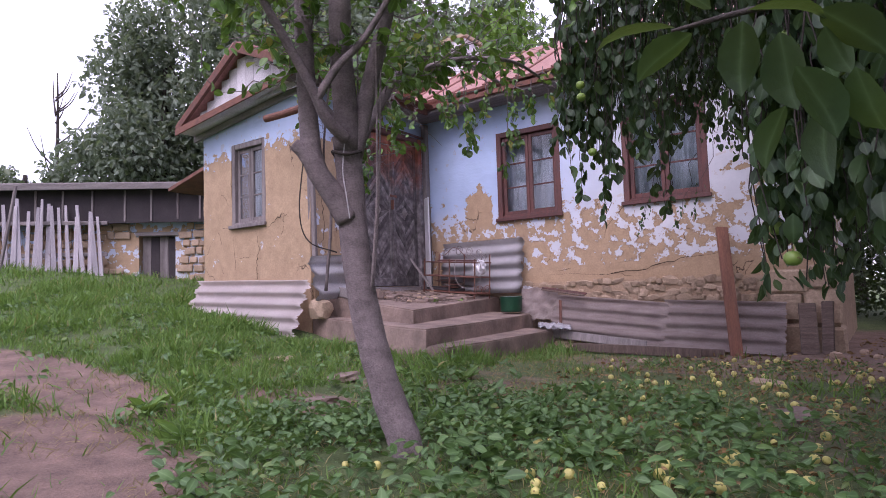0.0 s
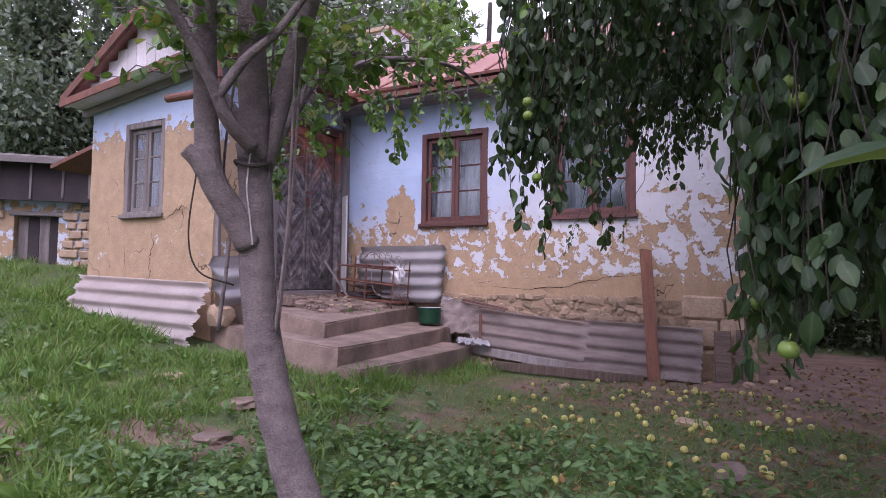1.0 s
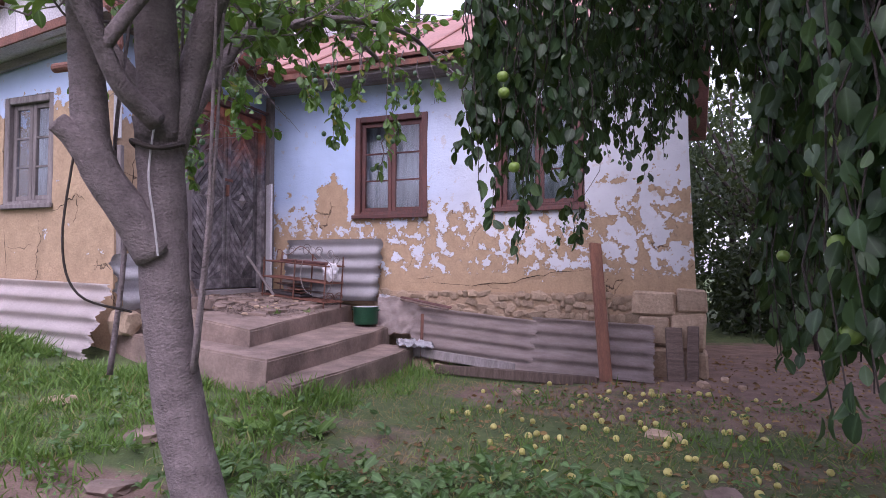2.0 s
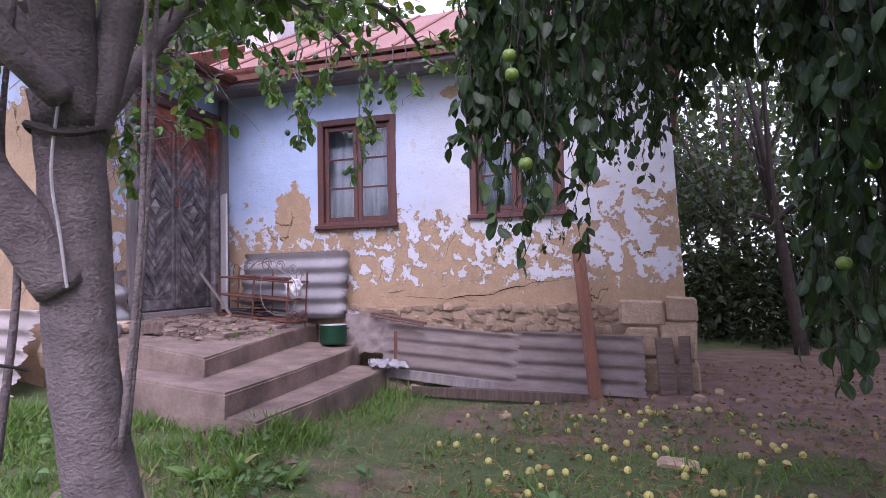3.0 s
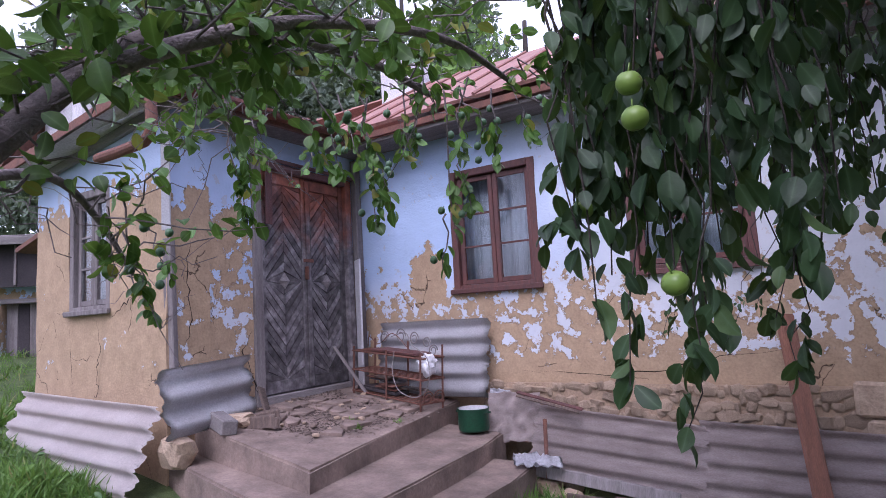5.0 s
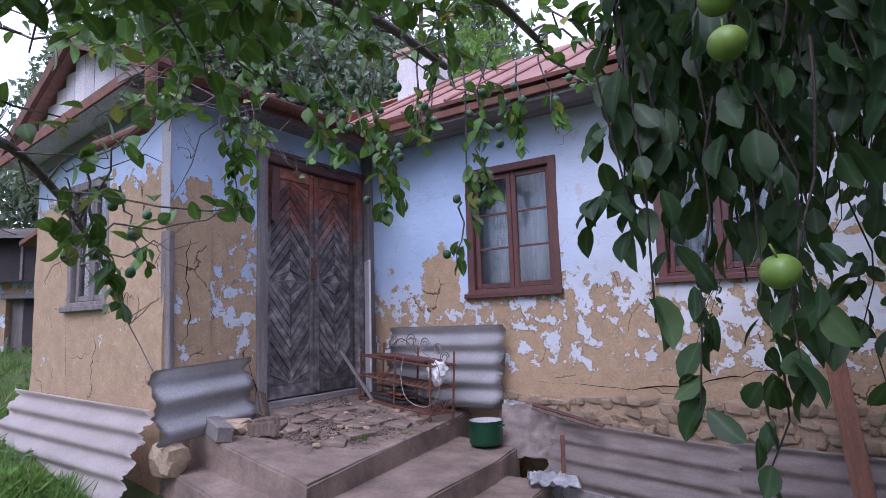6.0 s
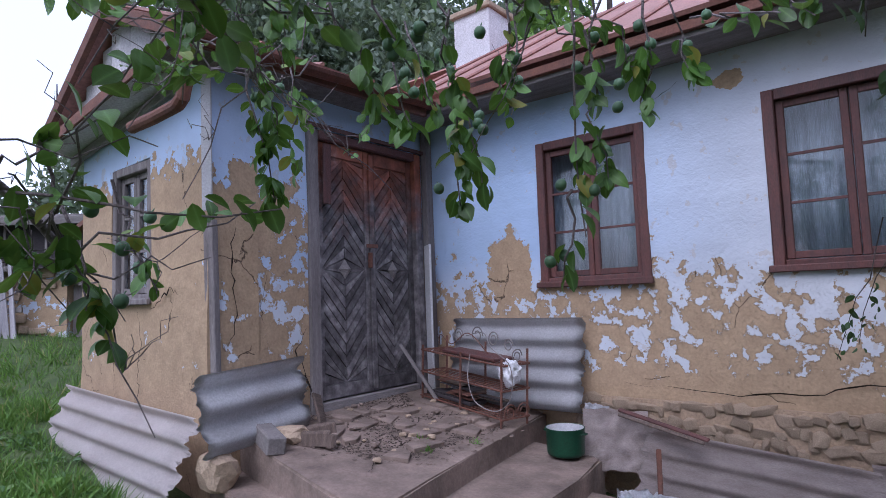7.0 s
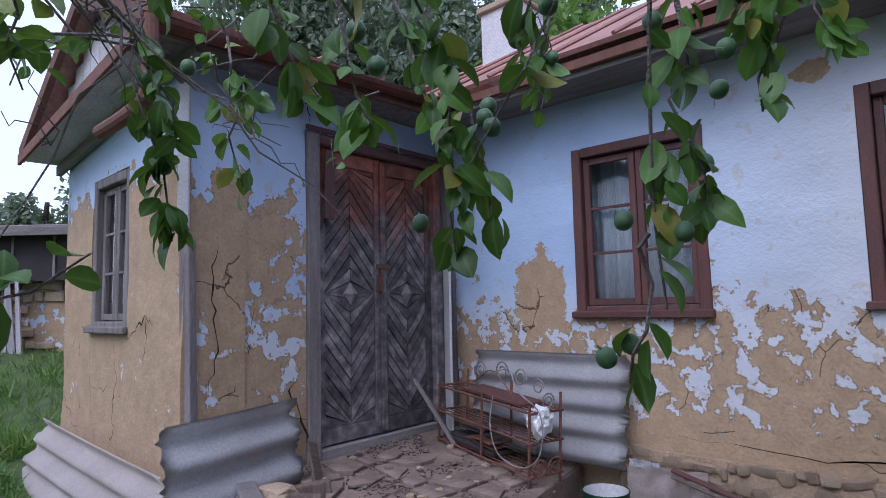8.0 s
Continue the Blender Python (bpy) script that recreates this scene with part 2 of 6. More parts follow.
M_SOIL, nts, bs = mat("trodden_earth_and_turf", 0.97)
p_ = place(nts)
soil = ramp(nts, noise_of(nts, p_, 5, 6), [(0.3, (0.11, 0.075, 0.06)), (0.7, (0.27, 0.185, 0.15))])
turf = ramp(nts, noise_of(nts, p_, 8, 6), [(0.3, (0.05, 0.085, 0.028)), (0.7, (0.11, 0.15, 0.05))])
cover = nts.nodes.new("ShaderNodeAttribute")
cover.attribute_name = "turf"
soft = maths(nts, 'ADD', cover.outputs["Fac"], maths(nts, 'MULTIPLY', maths(nts, 'SUBTRACT', noise_of(nts, p_, 3.5, 6), 0.5), 1.1))
grit = noise_of(nts, p_, 90, 4)
gcol = mixc(nts, node(nts, "ShaderNodeMapRange", Value=soft, From_Min=0.35, From_Max=0.65).outputs[0], soil, turf)
nts.links.new(mixc(nts, 0.6, gcol, ramp(nts, grit, [(0.3, 0.5), (0.7, 1.3)]), 'MULTIPLY'), bs.inputs["Base Color"])
bump(nts, bs, grit, 0.7, 0.02)


# ---- building helpers ----
def link(name, bm, material, parent=None, label="", smooth=False):
    me = bpy.data.meshes.new(name)
    bmesh.ops.recalc_face_normals(bm, faces=bm.faces)
    bm.to_mesh(me)
    bm.free()
    if smooth:
        me.polygons.foreach_set("use_smooth", [True] * len(me.polygons))
    me.materials.append(material)
    ob = new(name, me)
    if parent is not None:
        ob.parent = parent
    if label:
        tagged(ob, label)
    return ob


part = link


def thing(name, label, category, at=None, group="", kind=""):
    ob = new(name)
    if at is not None:
        ob.matrix_basis = at
    return tagged(ob, label, category, group, kind)


def box(bm, x0, x1, y0, y1, z0, z1, bevel=0.0, m=None, jitter=0.0):
    verts = [bm.verts.new((x, y, z)) for z in (z0, z1) for x, y in ((x0, y0), (x1, y0), (x1, y1), (x0, y1))]
    fs = [bm.faces.new([verts[i] for i in q]) for q in ((3, 2, 1, 0), (4, 5, 6, 7), (0, 1, 5, 4), (1, 2, 6, 5), (2, 3, 7, 6), (3, 0, 4, 7))]
    if jitter:
        for v in verts:
            v.co += Vector([random.uniform(-jitter, jitter) for _ in range(3)])
    if m is not None:
        for v in verts:
            v.co = m @ v.co
    if bevel:
        es = {e for f in fs for e in f.edges}
        bmesh.ops.bevel(bm, geom=list(es), offset=bevel, segments=1, affect='EDGES', profile=0.6)
    return bm


def boxed(name, dims, material, parent=None, label="", bevel=0.0, m=None, jitter=0.0):
    return link(name, box(bmesh.new(), *dims, bevel, m, jitter), material, parent, label)


def prism(poly, z0, z1, bevel=0.0, jitter=0.0):
    bm = bmesh.new()
    lo = [bm.verts.new((x, y, z0)) for x, y in poly]
    hi = [bm.verts.new((x, y, z1)) for x, y in poly]
    bm.faces.new(lo[::-1]), bm.faces.new(hi)
    for i in range(len(poly)):
        j = (i + 1) % len(poly)
        bm.faces.new((lo[i], lo[j], hi[j], hi[i]))
    if bevel:
        bmesh.ops.bevel(bm, geom=[e for e in bm.edges], offset=bevel, segments=2, affect='EDGES')
    return bm


def tube(bm, pts, radii, seg=8, cap=True):
    pts = [Vector(p) for p in pts]
    rings = []
    side = Vector((1, 0.2, 0.1))
    for i, p in enumerate(pts):
        d = (pts[min(i + 1, len(pts) - 1)] - pts[max(i - 1, 0)]).normalized()
        side = (side - d * side.dot(d))
        if side.length < 1e-4:
            side = d.orthogonal()
        side.normalize()
        up = d.cross(side)
        r = radii[i] if isinstance(radii, (list, tuple)) else radii
        rings.append([bm.verts.new(p + r * (math.cos(a) * side + math.sin(a) * up)) for a in (2 * math.pi * k / seg for k in range(seg))])
    for a, b in zip(rings, rings[1:]):
        for k in range(seg):
            bm.faces.new((a[k], a[(k + 1) % seg], b[(k + 1) % seg], b[k]))
    if cap:
        bm.faces.new(rings[0][::-1]), bm.faces.new(rings[-1])
    return bm


def smooth_line(pts, n=6):
    """Catmull-Rom through the points."""
    pts = [Vector(p) for p in pts]
    ext = [2 * pts[0] - pts[1], *pts, 2 * pts[-1] - pts[-2]]
    out = []
    for a, b, c, d in zip(ext, ext[1:], ext[2:], ext[3:]):
        for k in range(n):
            t = k / n
            out.append(0.5 * (2 * b + (c - a) * t + (2 * a - 5 * b + 4 * c - d) * t * t + (3 * b - a - 3 * c + d) * t ** 3))
    return out + [pts[-1]]


def lerp_list(a, b, n):
    return [a + (b - a) * i / (n - 1) for i in range(n)]


def wall_with_hole(name, u0, u1, z0, z1, hole, to_world, thick, material, top=None, step=0.12, rough=0.008):
    """A wall slab in (u, depth, z) with openings through it; front is a fine uneven sheet."""
    us = sorted({u0, u1, *[h[i] for h in hole for i in (0, 1)]})
    zs = sorted({z0, z1, *[h[i] for h in hole for i in (2, 3)]})

    def fill(vals):
        out = []
        for a, b in zip(vals, vals[1:]):
            n = max(1, round((b - a) / step))
            out += [a + (b - a) * i / n for i in range(n)]
        return out + [vals[-1]]
    us, zs = fill(us), fill(zs)
    bm = bmesh.new()
    grid = {}

    def vert(i, j, d):
        key = (i, j, d)
        if key not in grid:
            u, z = us[i], zs[j]
            p = to_world(u, d * thick, z)
            if d == 0:
                n = noise.noise(Vector((p[0], p[1], p[2])) * 1.3) * 2.2 + noise.noise(Vector((p[0], p[1], p[2])) * 4)
                q = to_world(u, -n * rough, z)
                p = q
            grid[key] = bm.verts.new(p)
        return grid[key]

    def solid(i, j):
        if not (0 <= i < len(us) - 1 and 0 <= j < len(zs) - 1):
            return False
        u, z = (us[i] + us[i + 1]) / 2, (zs[j] + zs[j + 1]) / 2
        return not any(h[0] < u < h[1] and h[2] < z < h[3] for h in hole)
    for i in range(len(us) - 1):
        for j in range(len(zs) - 1):
            if not solid(i, j):
                continue
            for d in (0, 1):
                bm.faces.new([vert(*q, d) for q in ((i, j), (i + 1, j), (i + 1, j + 1), (i, j + 1))])
            for (a, b), nb in ((((i, j), (i, j + 1)), (i - 1, j)), (((i + 1, j), (i + 1, j + 1)), (i + 1, j)), (((i, j), (i + 1, j)), (i, j - 1)), (((i, j + 1), (i + 1, j + 1)), (i, j + 1))):
                if not solid(*nb):
                    bm.faces.new([vert(*a, 0), vert(*b, 0), vert(*b, 1), vert(*a, 1)])
    return link(name, bm, material)


# ---- ground ----
def ground_z(x, y):
    a = 0.14 * max(0.0, 2.0 - x) if x > -9 else 0.14 * 11
    a *= min(1.0, max(0.5, (y + 9) / 6))
    far = max(0.0, -x - 9)
    b = 0.02 * math.sin(1.3 * x + 0.4) * math.cos(1.1 * y) + 0.012 * noise.noise(Vector((x * 2.2, y * 2.2, 0)))
    mound = 0.10 * math.exp(-((x - 2.0) / 0.75) ** 2 - ((y + 2.45) / 0.8) ** 2)
    return a + b + 0.02 * far - 0.02 + mound


def bare(x, y):
    """1 where the earth is bare, 0 in full turf."""
    v = 0.0
    for cx, cy, rx, ry, k in ((0.4, -4.75, 1.5, 0.38, 1.0), (2.1, -5.35, 0.9, 0.42, 1.0), (3.0, -5.9, 0.8, 0.35, 0.9), (2.3, -3.0, 1.1, 0.5, 0.5), (4.2, -1.3, 1.7, 0.7, 0.6), (6.2, 0.5, 2.6, 2.5, 1.0), (5.2, -3.2, 0.9, 1.1, 0.45), (2.0, -4.0, 0.5, 0.3, 0.8)):
        d = ((x - cx) / rx) ** 2 + ((y - cy) / ry) ** 2
        v = max(v, k * max(0.0, min(1.0, 1.6 - d)))
    return v


def axis_steps(lo, a, b, hi, fine, coarse):
    out = [lo]
    while out[-1] < hi - 1e-6:
        v = out[-1]
        d = 0 if a <= v < b else min(abs(v - a), abs(v - b))
        out.append(min(hi, v + fine + d * coarse))
    return out


gx, gy = axis_steps(-160, -4, 8, 160, 0.12, 0.25), axis_steps(-160, -8, 1, 160, 0.12, 0.25)
gverts = [(x, y, ground_z(x, y)) for y in gy for x in gx]
nx = len(gx)
gfaces = [(j * nx + i, j * nx + i + 1, (j + 1) * nx + i + 1, (j + 1) * nx + i) for j in range(len(gy) - 1) for i in range(nx - 1)]
gme = bpy.data.meshes.new("ground")
gme.from_pydata(gverts, [], gfaces)
gme.polygons.foreach_set("use_smooth", [True] * len(gfaces))
att = gme.attributes.new("turf", 'FLOAT', 'POINT')
att.data.foreach_set("value", [1.0 - bare(x, y) for x, y, _ in gverts])
gme.materials.append(M_SOIL)
tagged(new("ground", gme), "sloping yard of grass and trodden earth", "ground", kind="structure")

# ---- house walls ----
W3L, WTOP = 4.52, 2.98
WIN1, WIN2, WINL = (1.14, 2.0, 1.48, 2.59), (2.74, 3.62, 1.51, 2.61), (-1.28, -0.64, 1.46, 2.47)
DOOR = (-1.38, -0.10, 0.66, 2.69)
SKEW = 0.05  # the porch wall stands a little askew


def flare(z):
    return 0.09 * (1 - min(1.0, max(0.0, z / 2.9))) ** 1.3


WEST = -1.88
wall_front = tagged(wall_with_hole("wall_front", 0.0, W3L, -0.1, WTOP, [WIN1, WIN2],
                    lambda u, d, z: (u + (flare(z) * 1.2 if u > W3L - 0.3 else 0) * (1 if d < 0.2 else 1), d, z), 0.4, M_W3, step=0.1, rough=0.010),
                    "blue and white limewashed clay wall with flaking patches", "wall", kind="structure")
wall_porch = tagged(wall_with_hole("wall_porch", -2.12, 0.0, -0.1, WTOP, [DOOR],
                    lambda u, d, z: (-d - SKEW * u, u, z), 0.35, M_W2, step=0.1), "clay side wall with flaking blue limewash", "wall", kind="structure")
wall_wing = tagged(wall_with_hole("wall_wing", WEST, 0.104, -0.1, 2.85, [WINL],
                   lambda u, d, z: (u, -2.15 + d, z), 0.35, M_W1, step=0.1), "cracked ochre clay wall with limewash near the eave", "wall", kind="structure")
wall_west = tagged(boxed("wall_west", (WEST, WEST + 0.35, -1.80, 3.4, -0.1, 2.85), M_W1), "clay wall of the wing", "wall", kind="structure")
wall_back = tagged(boxed("wall_back", (WEST + 0.35, W3L, 3.4, 3.75, -0.1, 2.98), M_W1), "clay rear wall", "wall", kind="structure")
wall_east = tagged(boxed("wall_east", (W3L - 0.35, W3L + 0.03, 0.4, 3.4, -0.1, 2.98), M_W3), "flaking end wall", "wall", kind="structure")
tagged(boxed("floor", (WEST + 0.35, W3L - 0.35, 0.4, 3.4, 0.46, 0.54), M_CONC), "dark indoor floor", "floor", kind="structure")
tagged(boxed("floor_wing", (WEST + 0.35, -0.35, -1.8, 0.4, 0.46, 0.54), M_CONC), "dark indoor floor of the wing", "floor", kind="structure")
tagged(boxed("ceiling", (WEST + 0.35, W3L - 0.35, 0.4, 3.4, 2.8, 2.86), M_DARK), "plain indoor ceiling", "ceiling", kind="structure")
tagged(boxed("ceiling_wing", (WEST + 0.35, -0.35, -1.8, 0.4, 2.78, 2.84), M_DARK), "plain indoor ceiling of the wing", "ceiling", kind="structure")
tagged(boxed("wall_inner", (-0.35, 3.0, 2.2, 2.3, 0.54, 2.8), M_DARK), "plain indoor wall", "wall", kind="structure")

# ---- roof ----
def sheet_roof(name, corners, thick, material, label, seams, seam_mat):
    """A pitched roof plane from four corners (eave left, eave right, ridge right, ridge left) with standing seams."""
    a, b, c, d = [Vector(p) for p in corners]
    n = (b - a).cross(d - a).normalized()
    if n.z < 0:
        n = -n
    root = thing(name, label, "roof", kind="structure")
    bm = bmesh.new()
    lo = [bm.verts.new(p) for p in (a, b, c, d)]
    hi = [bm.verts.new(p + n * thick) for p in (a, b, c, d)]
    bm.faces.new(lo), bm.faces.new(hi)
    for i in range(4):
        bm.faces.new((lo[i], lo[(i + 1) % 4], hi[(i + 1) % 4], hi[i]))
    part("sheeting", bm, material, root)
    for i in range(seams + 1):
        t = i / seams
        p, q = a.lerp(b, t) + n * (thick + 0.012), d.lerp(c, t) + n * (thick + 0.012)
        part("seam", tube(bmesh.new(), [p, q], 0.014, 5), seam_mat, root)
    return root


RIDGE_Y, RIDGE_Z, EAVE_Z = 1.7, 4.28, 3.05
sheet_roof("roof_front", ((-0.1, -0.42, EAVE_Z), (W3L + 0.35, -0.42, EAVE_Z), (W3L + 0.35, RIDGE_Y, RIDGE_Z), (-0.1, RIDGE_Y, RIDGE_Z)), 0.03, M_ROOF, "faded red metal sheet roof with standing seams", 11, M_ROOF)
sheet_roof("roof_back", ((-2.2, 4.1, EAVE_Z - 0.15), (W3L + 0.35, 4.1, EAVE_Z - 0.15), (W3L + 0.35, RIDGE_Y, RIDGE_Z), (-2.2, RIDGE_Y, RIDGE_Z)), 0.03, M_ROOF, "faded red metal sheet roof slope", 10, M_ROOF)
GX, GZ = -0.80, 3.50
sheet_roof("roof_wing_east", ((0.40, -2.42, 2.98), (0.40, -0.1, 2.98), (GX, 1.6, GZ), (GX, -2.42, GZ)), 0.035, M_ROOF, "rusty red metal roof slope over the porch", 5, M_ROOF)
sheet_roof("roof_wing_west", ((-2.0, -2.42, 2.74), (-2.0, 3.5, 2.74), (GX, 3.5, GZ), (GX, -2.42, GZ)), 0.035, M_ROOF, "red metal roof slope of the wing", 6, M_ROOF)

# boxed eaves
eave = thing("eave_front", "grey-brown boarded eave under the roof", "eave", kind="structure")
boxed("soffit", (0.0, W3L + 0.3, -0.36, 0.0, 2.93, 2.965), M_WOODX, eave, "", 0.004)
boxed("fascia", (0.36, W3L + 0.32, -0.40, -0.365, 2.965, 3.025), M_RUST, eave, "", 0.004)
eave = thing("eave_porch", "brown boarded eave along the porch wall", "eave", kind="structure")
boxed("soffit", (0.0, 0.34, -2.45, -0.37, 2.92, 2.955), M_WOOD, eave)
boxed("fascia", (0.345, 0.38, -2.46, -0.40, 2.90, 3.0), M_RUST, eave)

# gable of the wing: boarded triangle over a moulded cornice
gable = thing("gable", "white and grey boarded gable with a brown cornice", "gable", kind="structure")
for i in range(13):
    x0 = -1.86 + i * 0.153
    x1 = x0 + 0.148
    xm = (x0 + x1) / 2
    top = GZ - 0.05 - (GX - xm) * 0.62 if xm < GX else GZ - 0.05 - (xm - GX) * 0.45
    boxed("board", (x0, x1, -2.30, -2.275, 2.86, top), M_WHITE, gable, jitter=0.002)
bm = bmesh.new()
for a, b in (((-2.02, 2.70), (GX, GZ - 0.07)), ((0.42, 2.90), (GX, GZ - 0.07))):
    va = [bm.verts.new((x, y, z + dz)) for (x, z) in (a, b) for y, dz in ((-2.44, 0), (-2.40, 0), (-2.40, 0.1), (-2.44, 0.1))]
    for q in ((0, 1, 5, 4), (1, 2, 6, 5), (2, 3, 7, 6), (3, 0, 4, 7), (0, 3, 2, 1), (4, 5, 6, 7)):
        bm.faces.new([va[i] for i in q])
part("bargeboard", bm, M_RUST, gable, "rust-brown bargeboards")
tilt = Matrix.Translation((WEST, 0, 2.66)) @ Matrix.Rotation(-math.atan(0.11), 4, 'Y')
boxed("cornice", (-0.12, 2.2, -2.42, -2.15, 0.06, 0.10), M_WHITE, gable, "pale boarded cornice", 0.003, tilt)
boxed("cornice", (-0.14, 2.22, -2.445, -2.425, 0.03, 0.11), M_RUST, gable, "brown edge moulding", 0.003, tilt)
boxed("cornice", (-0.13, 2.21, -2.20, -2.16, -0.02, 0.055), M_WOODX, gable, "", 0.003, tilt)

# chimney
chim = thing("chimney", "small brick chimney with flaking white limewash", "chimney")
boxed("shaft", (-0.62, -0.14, 1.3, 1.75, 3.9, 4.62), M_WHITE, chim, jitter=0.01)
boxed("cap", (-0.66, -0.10, 1.26, 1.79, 4.625, 4.69), M_STONE, chim, "brick cap course", 0.01)

# gutter and downpipe at the wing's corner
gut = thing("gutter", "rusty brown half-round gutter and cut-off downpipe", "gutter")
bm = bmesh.new()
prof = [(0.05 * math.cos(a), 0.05 * math.sin(a)) for a in lerp_list(math.pi, 2 * math.pi, 7)]
va = [[bm.verts.new((0.43 + px, y, zz + pz)) for px, pz in prof] for y, zz in ((-2.52, 2.93), (-0.4, 3.0))]
for i in range(6):
    bm.faces.new((va[0][i], va[0][i + 1], va[1][i + 1], va[1][i]))
bmesh.ops.solidify(bm, geom=bm.faces[:], thickness=0.006)
part("channel", bm, M_RUST, gut)
part("downpipe", tube(bmesh.new(), [(0.46, -2.48, 2.92), (0.48, -2.48, 2.62), (0.45, -2.48, 2.55), (0.38, -2.475, 2.525), (0.1, -2.47, 2.52), (-0.22, -2.46, 2.53)], 0.038, 12), M_RUST, gut)


# ---- windows ----
def window(name, u0, u1, z0, z1, m, label, frame_mat, curtain):
    """Casement window in the local plane y=0, outside towards -y; m brings it into the wall."""
    root = thing(name, label, "window", m, kind="structure")
    w, h, c = u1 - u0, z1 - z0, 0.065
    fr = [("casing", (0, c, -0.035, 0.06, 0, h)), ("casing", (w - c, w, -0.035, 0.06, 0, h)), ("casing", (c + 0.002, w - c - 0.002, -0.035, 0.06, h - c, h)), ("casing", (c + 0.002, w - c - 0.002, -0.035, 0.06, 0, c)),
          ("window_sill", (-0.02, w + 0.02, -0.075, -0.037, -0.01, 0.035))]
    for n, dims in fr:
        boxed(n, dims, frame_mat, root, "", 0.006, None, 0.003)
    half = (w - 2 * c) / 2
    for k in range(2):
        a = c + k * half + 0.003
        b = a + half - 0.006
        s = 0.042
        sash = boxed("sash", (a, a + s, 0.005, 0.04, c + 0.004, h - c - 0.004), frame_mat, root, "", 0.004)
        boxed("stile", (b - s, b, 0.005, 0.04, c + 0.004, h - c - 0.004), frame_mat, sash, "", 0.004)
        rows = 3
        zz0, zz1 = c + 0.006, h - c - 0.006
        boxed("rail", (a + s + 0.001, b - s - 0.001, 0.007, 0.038, zz0, zz0 + s), frame_mat, sash, "", 0.003)
        boxed("rail", (a + s + 0.001, b - s - 0.001, 0.007, 0.038, zz1 - s, zz1), frame_mat, sash, "", 0.003)
        ph = (zz1 - zz0 - 2 * s) / rows
        for r in range(rows):
            zb = zz0 + s + r * ph
            pane = boxed("pane", (a + s, b - s, 0.02, 0.024, zb + 0.002, zb + ph - 0.002), M_GLASS, sash, "old wavy glass pane", 0.0, Matrix.Rotation(random.uniform(-0.012, 0.012), 4, 'Z'))
            pane.visible_shadow = False
            if r:
                boxed("glazing_bar", (a + s + 0.001, b - s - 0.001, 0.01, 0.034, zb - 0.008, zb + 0.008), frame_mat, sash)
    if curtain:
        bm = bmesh.new()
        n = 44
        rows_ = [[bm.verts.new((0.02 + (w - 0.04) * i / n, 0.2 + 0.018 * math.sin(i * 1.1) + 0.01 * math.sin(i * 0.37), z)) for i in range(n + 1)] for z in (0.0, h * 0.5, h)]
        for r0, r1 in zip(rows_, rows_[1:]):
            for i in range(n):
                bm.faces.new((r0[i], r0[i + 1], r1[i + 1], r1[i]))
        bmesh.ops.solidify(bm, geom=bm.faces[:], thickness=0.003)
        cur = link("curtain", bm, M_CURT, None, "", True)
        cur.matrix_basis = m
        tagged(cur, "pale curtain hanging behind the window, bluish reflection put into its colour", "curtain")
    return root


window("window_1", *WIN1, pose(WIN1[0], 0.03, WIN1[2]), "old brown wooden casement window with six panes", M_RED, True)
window("window_2", *WIN2, pose(WIN2[0], 0.03, WIN2[2]), "old brown wooden window half hidden by apple leaves", M_RED, True)
window("window_3", *WINL, pose(WINL[0], -2.12, WINL[2]), "weathered grey-brown window of the wing", M_WOOD, True)

# ---- double door ----
M_DOOR, ntd, bd = mat("charred_peeling_door", 0.8)
vd = coords(ntd)
zz = node(ntd, "ShaderNodeSeparateXYZ", Vector=place(ntd)).outputs["Z"]
gr = noise_of(ntd, vd, 12, 6)
old = ramp(ntd, gr, [(0.3, (0.05, 0.043, 0.046)), (0.5, (0.125, 0.112, 0.118)), (0.72, (0.27, 0.25, 0.255))])
redp = ramp(ntd, gr, [(0.3, (0.12, 0.04, 0.025)), (0.7, (0.30, 0.10, 0.06))])
keep = maths(ntd, 'ADD', maths(ntd, 'MULTIPLY', maths(ntd, 'SUBTRACT', zz, 2.3), 0.8), noise_of(ntd, place(ntd), 5, 5))
cd = mixc(ntd, node(ntd, "ShaderNodeMapRange", Value=keep, From_Min=0.22, From_Max=0.62).outputs[0], old, redp)
rd = ntd.nodes.new("ShaderNodeObjectInfo").outputs["Random"]
ntd.links.new(mixc(ntd, 0.7, cd, ramp(ntd, rd, [(0.0, 0.4), (1.0, 1.8)]), 'MULTIPLY'), bd.inputs["Base Color"])
bump(ntd, bd, gr, 0.6, 0.006)

DW, DH = DOOR[1] - DOOR[0], DOOR[3] - DOOR[2]
# local: x along the wall towards the inner corner, -y outwards
dm = Matrix.Translation((-SKEW * DOOR[0], DOOR[0], DOOR[2])) @ Matrix.Rotation(math.pi / 2 + math.atan(SKEW), 4, 'Z')
door = thing("door_1", "weathered double door of dark chevron boards with peeling red paint at the top", "door", dm, kind="structure")
boxed("door_frame", (0.0, 0.10, -0.03, 0.10, -0.04, DH), M_WOOD, door, "grey door post with red paint traces", 0.008, None, 0.004)
boxed("door_frame", (DW - 0.09, DW, -0.03, 0.10, 0.0, DH), M_DOOR, door, "", 0.008, None, 0.004)
boxed("door_frame", (0.102, DW - 0.092, -0.03, 0.10, DH - 0.07, DH), M_RED, door, "red-brown head of the frame", 0.008, None, 0.004)
boxed("threshold", (0.102, DW - 0.092, -0.02, 0.12, -0.03, 0.05), M_WOODX, door, "", 0.006)
